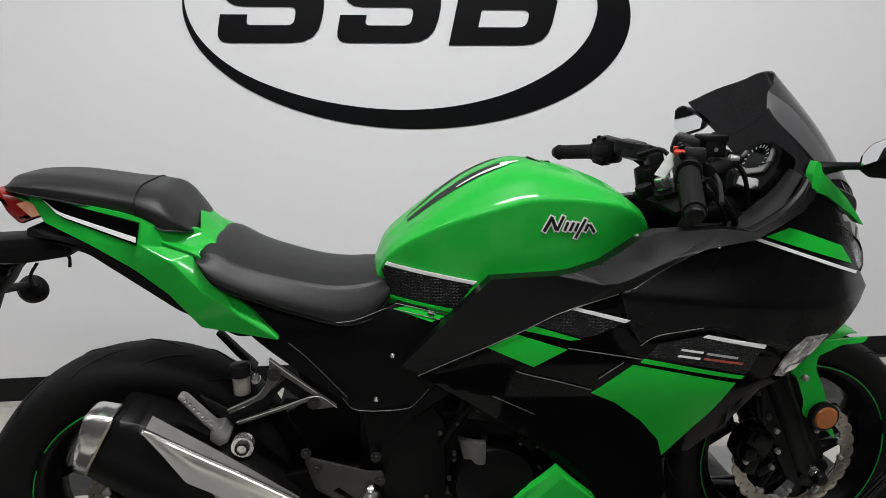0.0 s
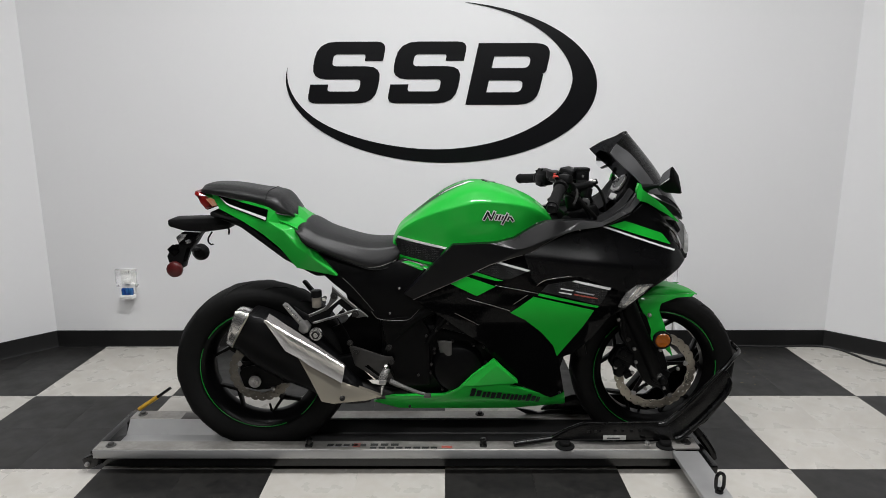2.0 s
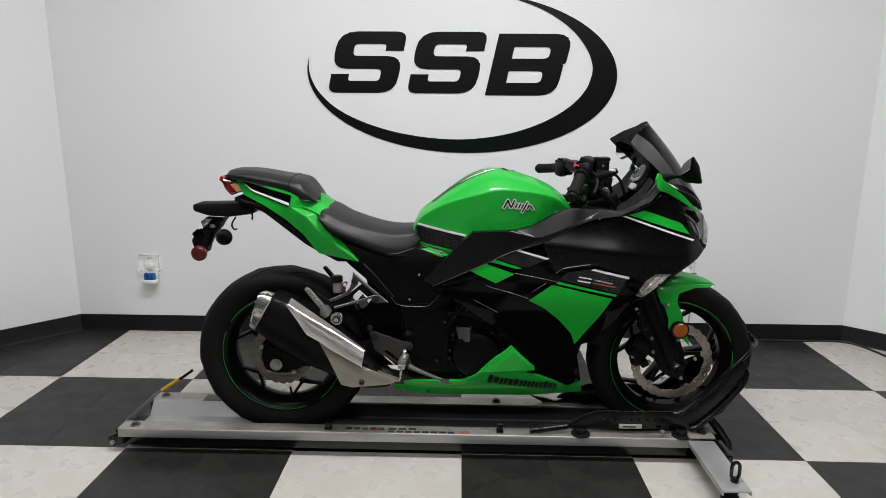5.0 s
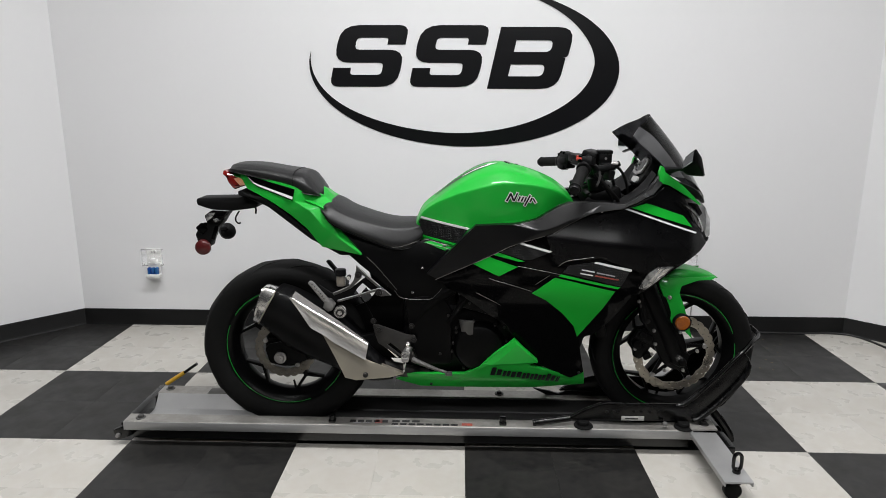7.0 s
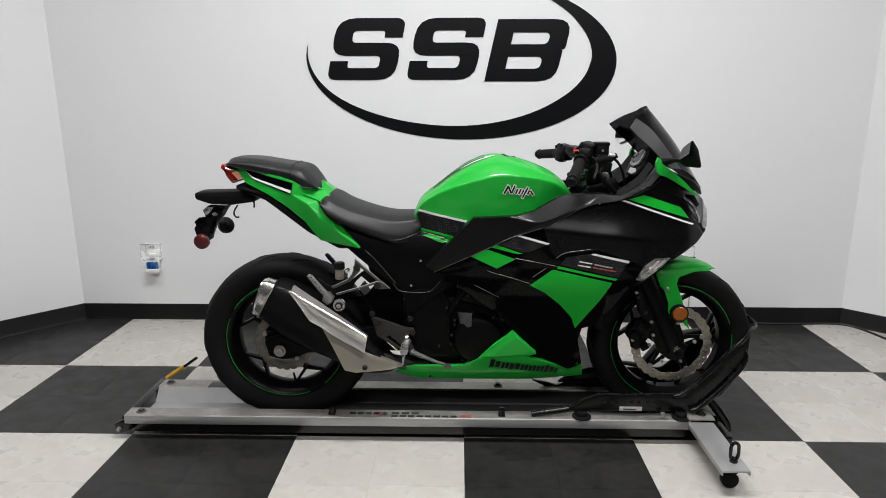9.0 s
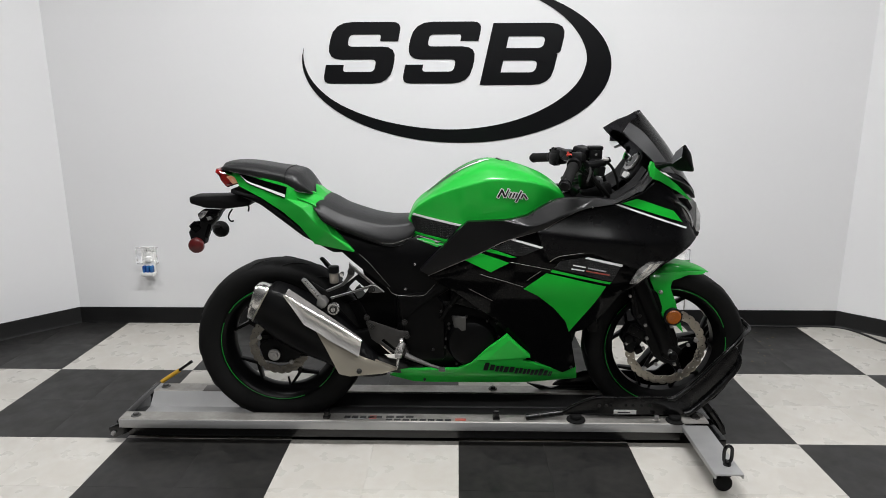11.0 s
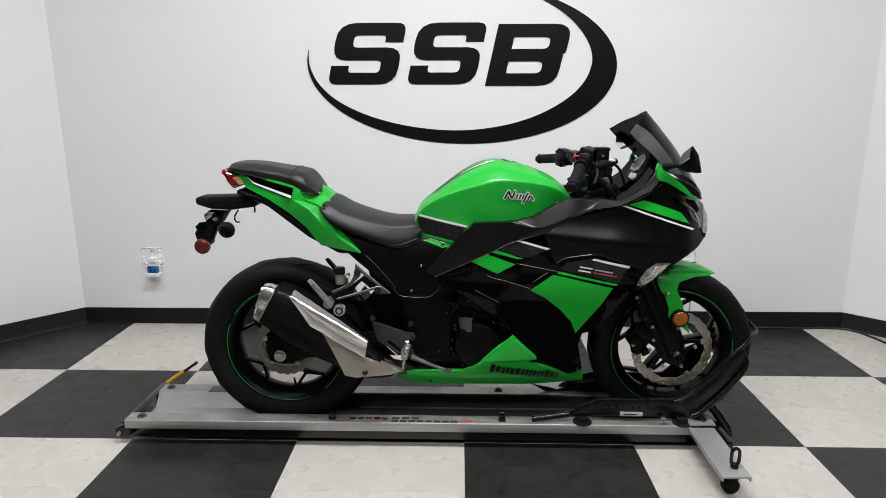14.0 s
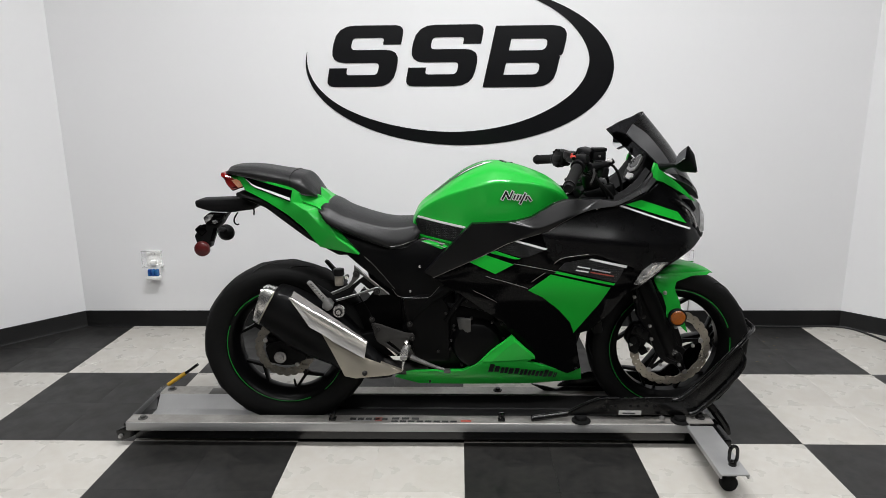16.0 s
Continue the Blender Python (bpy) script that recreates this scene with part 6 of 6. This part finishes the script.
for x in (-.474, .134):
    part("tie_stud", join(rod((x, -.012, .096), (x, -.012, .124), .011, .011, 14, .002), box((x, -.012, .101), (.025, .025, .010), .003)), STEEL_BLACK, dolly, "black tie-down stud")
part("caster", join(rod((.838, -.296, .027), (.838, -.268, .027), .027, None, 28, .005), box((.835, -.284, .064), (.040, .046, .016), .006), rod((.835, -.284, .07), (.835, -.284, .085), .022, None, 20)), RUBBER, dolly, "black swivel caster")
part("eye_ring", join(tube([(.842 + .0125 * math.cos(a), -.290, .128 + .021 * math.sin(a) + (.008 if math.sin(a) > 0 else -.008)) for a in (2 * math.pi * k / 16 for k in range(16))], .0055, 48, 10, closed=True), rod((.842, -.290, .0915), (.842, -.290, .106), .013, .011, 16, .002)), STEEL_BLACK, dolly, "black tie-down ring")
part("grip_patch", box((-.965, .226, .0935), (.085, .052, .002), .0006), HEEL, dolly, "worn dark grip patch")
# lettering bars on the near rail
for x0, x1, y0, y1, mat in ((-.413, -.270, -.014, .002, VINYL_BLACK), (-.322, -.288, -.020, .006, RED_DECAL), (-.400, -.330, -.020, -.016, GREY_DECAL), (-.262, -.155, -.010, .004, VINYL_BLACK), (-.262, -.020, -.030, -.018, VINYL_BLACK), (-.014, .036, -.028, -.012, RED_DECAL)):
    n = max(1, int((x1 - x0) / .028))
    for k in range(n):
        a = x0 + (x1 - x0) * k / n
        part("rail_mark", box((a + (x1 - x0) / n * .42, (y0 + y1) / 2, .0964), ((x1 - x0) / n * .75, y1 - y0, .0008), 0), mat, dolly)
# yellow lever
lv = thing("release_lever", (-1.19, .34, 0), "yellow-gripped steel release lever beside the dolly", "lever")
part("grip", tube([(-1.225, .320, .075), (-1.195, .325, .095), (-1.152, .332, .122)], .0085, 12, 12), YELLOW, lv, "yellow rubber sleeve")
part("rod", tube([(-1.152, .332, .122), (-1.098, .335, .160)], .0060, 4, 12), STEEL_BLACK, lv)
part("foot", tube([(-1.225, .320, .075), (-1.235, .315, .045), (-1.235, .31, .006)], .009, 8, 10), STEEL_BLACK, lv)

# ---- the wheel chock ----
chock = thing("wheel_chock", (.75, BY, .1), "black steel wheel chock holding the front wheel", "wheel chock")
for s in (-1, 1):
    y = BY + s * .118
    part("side_beam", plate([rounded([(.366, .113), (.380, .128), (.439, .159), (.488, .177), (.768, .179), (.831, .236), (.891, .304), (.945, .366), (.962, .374), (.977, .352), (.979, .322), (.962, .280), (.896, .196), (.832, .131), (.800, .113)], .008)], y, .012, .003), CHOCK_STEEL, chock, "black drilled side beam")
    if s > 0:
        continue
    part("foot_tube", join(tube([(.246, y - .012, .103), (.31, y - .012, .113), (.371, y - .010, .122)], .0110, 8, 14), rod((.240, y - .012, .1020), (.250, y - .012, .1035), .0125, None, 14, .002)), CHOCK_STEEL, chock)
    part("rim_tube", tube([(.371, y - .006, .122), (.405, y - .006, .143), (.439, y - .006, .160), (.488, y - .006, .178), (.55, y - .006, .180)], .0060, 24, 10), CHOCK_STEEL, chock)
    for x in (.418, .770):
        part("foot_pad", join(rod((x, y - .016, .096), (x, y - .016, .101), .034, .033, 28, .0015), rod((x, y - .010, .101), (x, y - .010, .114), .022, .020, 20, .002)), RUBBER, chock)
    part("cradle_tube", tube([(.740, y - .004, .172), (.770, y - .006, .182), (.831, y - .006, .238), (.891, y - .006, .306), (.945, y - .004, .368), (.975, y + .014, .388), (1.003, y + .040, .402), (1.030, y + .070, .404), (1.040, y + .095, .410), (1.020, y + .105, .428)], .0085, 48, 12), CHOCK_STEEL, chock)
    part("cradle_tube", tube([(.803, y - .010, .121), (.830, y - .010, .133), (.896, y - .010, .199), (.962, y - .008, .282), (.977, y - .004, .322), (.968, y + .006, .350)], .0100, 36, 12), CHOCK_STEEL, chock)
part("cross_tube", tube([(1.020, BY - .013, .428), (.998, BY + .03, .425), (.965, BY + .08, .37), (.94, BY + .11, .31)], .0110, 16, 12), CHOCK_STEEL, chock)
part("far_wing", plate([rounded([(.265, .122), (.330, .110), (.366, .099), (.430, .125), (.486, .141), (.590, .138), (.590, .096), (.379, .061)], .006), [(.548 + .006 * math.cos(t * math.pi / 6), .126 + .005 * math.sin(t * math.pi / 6)) for t in range(12)], [(.573 + .006 * math.cos(t * math.pi / 6), .126 + .005 * math.sin(t * math.pi / 6)) for t in range(12)]], BY + .122, .010, .002), CHOCK_STEEL, chock)
part("base_plate", box((.74, BY, .045), (.22, .11, .02), .004), STEEL_BLACK, chock)
part("label_plate", box((.592, BY - .126, .124), (.080, .002, .017), .0006), STICKER, chock, "worn white label plate")
part("label_bar", box((.588, BY - .1275, .123), (.045, .001, .004), 0), DARK_METAL, chock)
for x, z in ((.50, .147), (.525, .147), (.54, .15), (.594, .150), (.62, .150), (.65, .150), (.68, .150)):
    part("hole_bolt", lathe([(0, -.002), (.005, -.002), (.006, 0), (0, 0)], (x, BY - .1245, z), 12), DARK_METAL if x < .53 else BLACK_MATTE, chock)
part("bolt", rod((.70, BY - .145, .108), (.70, BY - .145, .120), .010, .009, 6, .001), CAST, chock)
part("release_leg", tube([(.84, BY - .06, .17), (.883, BY - .065, .140), (.925, BY - .07, .090), (.952, BY - .075, .050), (.960, BY - .08, .018)], .016, 16, 10), CHOCK_STEEL, chock)

# ---- wall outlets and cable ----
def outlet(x, z, plug):
    ob = thing("wall_outlet", (x, WALL_Y, z), "white electrical outlet with clear guard on the wall" if plug else "white electrical outlet with clear cover low on the wall", "outlet")
    part("cover_plate", box((x, WALL_Y - .004, z), (.072, .008, .116 if not plug else .085), .003), OUTLET_WHITE, ob)
    for dz in ((.018,) if plug else (.022, -.022)):
        part("socket", join(lathe([(0, -.002), (.015, -.002), (.0165, 0), (0, .001)], (x, WALL_Y - .0085, z + dz), 20)), OUTLET_WHITE, ob)
        for dx in (-.006, .006):
            part("slot", box((x + dx, WALL_Y - .0108, z + dz + .003), (.002, .001, .009), 0), DARK_METAL, ob)
    fr = [(-.055, .042), (.055, .042), (.055, -.048), (-.055, -.048)]
    for (ax_, az), (bx_, bz) in zip(fr, fr[1:] + fr[:1]):
        part("guard_edge", rod((x + ax_, WALL_Y - .028, z + az), (x + bx_, WALL_Y - .028, z + bz), .0025, None, 6), CLEAR, ob)
    part("guard", box((x, WALL_Y - .0275, z - .003), (.108, .002, .088), .0005), CLEAR, ob, "clear plastic guard").visible_shadow = False
    for ax_, az in fr:
        part("guard_post", rod((x + ax_, WALL_Y - .028, z + az), (x + ax_ * .9, WALL_Y - .002, z + az * .9), .002, None, 6), CLEAR, ob)
    return ob


outlet(-1.682, .389, True)
outlet(1.166, .388, False)
fresh = thing("air_freshener", (-1.672, WALL_Y, .32), "white plug-in air freshener with blue gel tubes", "air freshener")
part("shell", join(box((-1.672, WALL_Y - .045, .290), (.072, .045, .022), .008), box((-1.672, WALL_Y - .026, .325), (.066, .014, .070), .005)), OUTLET_WHITE, fresh)
for k in range(3):
    part("gel_tube", box((-1.692 + .020 * k, WALL_Y - .046, .316), (.017, .026, .042), .006), BLUE, fresh, "blue gel tube")
part("plug", box((-1.672, WALL_Y - .030, .368), (.030, .03, .028), .006), OUTLET_WHITE, fresh)
solid("outlet_cord", tube([(1.198, 1.2455, .352), (1.218, 1.2445, .335), (1.222, 1.2445, .20), (1.221, 1.2445, .092)], .0028, 20, 6), CAST, (1.22, 1.245, .09), "thin grey cord hanging from the outlet on the wall", "cord")
solid("power_cable", tube([(1.52, 1.232, .006), (1.80, 1.225, .005), (1.95, 1.232, .006), (2.045, 1.215, .006), (2.095, 1.165, .005), (2.125, 1.080, .005), (2.15, 1.0, .005), (2.24, .90, .005), (2.45, .75, .005)], .0055, 60, 8), CABLE, (2.0, 1.2, 0), "black cable lying on the floor along the wall", "cable")

random.seed(11)
for x, y in ((1.566, 1.129), (1.587, 1.047), (1.532, 1.006), (1.558, .952), (1.60, .983), (1.545, .900), (1.458, .855), (1.470, .815), (1.52, .790), (1.434, .730), (1.385, .750), (1.625, 1.065)):
    size = random.uniform(.45, 1.0)
    loop = [(x + .0075 * size * math.cos(a) * random.uniform(.4, 1.6), y + .0060 * size * math.sin(a) * random.uniform(.4, 1.4)) for a in (2 * math.pi * i / 7 for i in range(7))]
    cb = bmesh.new()
    base = [cb.verts.new((px_, py_, .0032)) for px_, py_ in loop]
    tip_ = [cb.verts.new((x + (px_ - x) * .7, y + (py_ - y) * .7, .0040)) for px_, py_ in loop]
    for i in range(7):
        cb.faces.new((base[i], base[(i + 1) % 7], tip_[(i + 1) % 7], tip_[i]))
    cb.faces.new(tip_)
    solid("debris_chip", cb, CHIP, (x, y, .003), "small tan chip of dirt lying on the floor", "debris", group="chips of dirt on the floor")

# ---- the floor: tiles of 0.305 m in blocks of four ----
floor_bm = box((0, (WALL_Y + FRONT_Y) / 2, -.053), (2 * SIDE + .3, WALL_Y - FRONT_Y + .3, .10), 0)
floor = solid("floor", floor_bm, GROUT, (0, 0, -.003), "black and white checkered vinyl tile floor", "floor", "structure", smooth=0)
HT = T / 2


def tile_mesh(name, mat):
    h, t, c = HT / 2 - .00015, .003, .00008
    bm = bmesh.new()
    lo = [bm.verts.new((sx * h, sy * h, 0)) for sx, sy in ((-1, -1), (1, -1), (1, 1), (-1, 1))]
    md = [bm.verts.new((sx * h, sy * h, t - c)) for sx, sy in ((-1, -1), (1, -1), (1, 1), (-1, 1))]
    hi = [bm.verts.new((sx * (h - c), sy * (h - c), t)) for sx, sy in ((-1, -1), (1, -1), (1, 1), (-1, 1))]
    for a, b in ((lo, md), (md, hi)):
        for i in range(4):
            bm.faces.new((a[i], a[(i + 1) % 4], b[(i + 1) % 4], b[i]))
    bm.faces.new(hi)
    return finish(name, bm, mat, 0)


tile_light, tile_dark = tile_mesh("tile_white", TILE_WHITE), tile_mesh("tile_charcoal", TILE_DARK)
rest = {0: bmesh.new(), 1: bmesh.new()}
for i in range(-12, 12):
    for j in range(-22, 5):
        x, y = (i + .5) * HT, (j + .5) * HT
        dark = (i // 2 + min(j, 3) // 2) % 2 == 1
        if y > WALL_Y + .2 or abs(x) > SIDE + .1:
            continue
        if y > -1.3 and abs(x) < 2.9:
            tl = new("tile", tile_dark if dark else tile_light)
            tl.parent = floor
            tl.location = (x, y, 0)
        else:
            b = rest[int(dark)]
            b.faces.new([b.verts.new((x + sx * (HT / 2 - .00003), y + sy * (HT / 2 - .00003), .003)) for sx, sy in ((-1, -1), (1, -1), (1, 1), (-1, 1))])
for k, mat in ((0, TILE_WHITE), (1, TILE_DARK)):
    tagged(part("far_tiles", moved(rest[k], dz=-.003), mat, floor, smooth=0), kind="stuff")
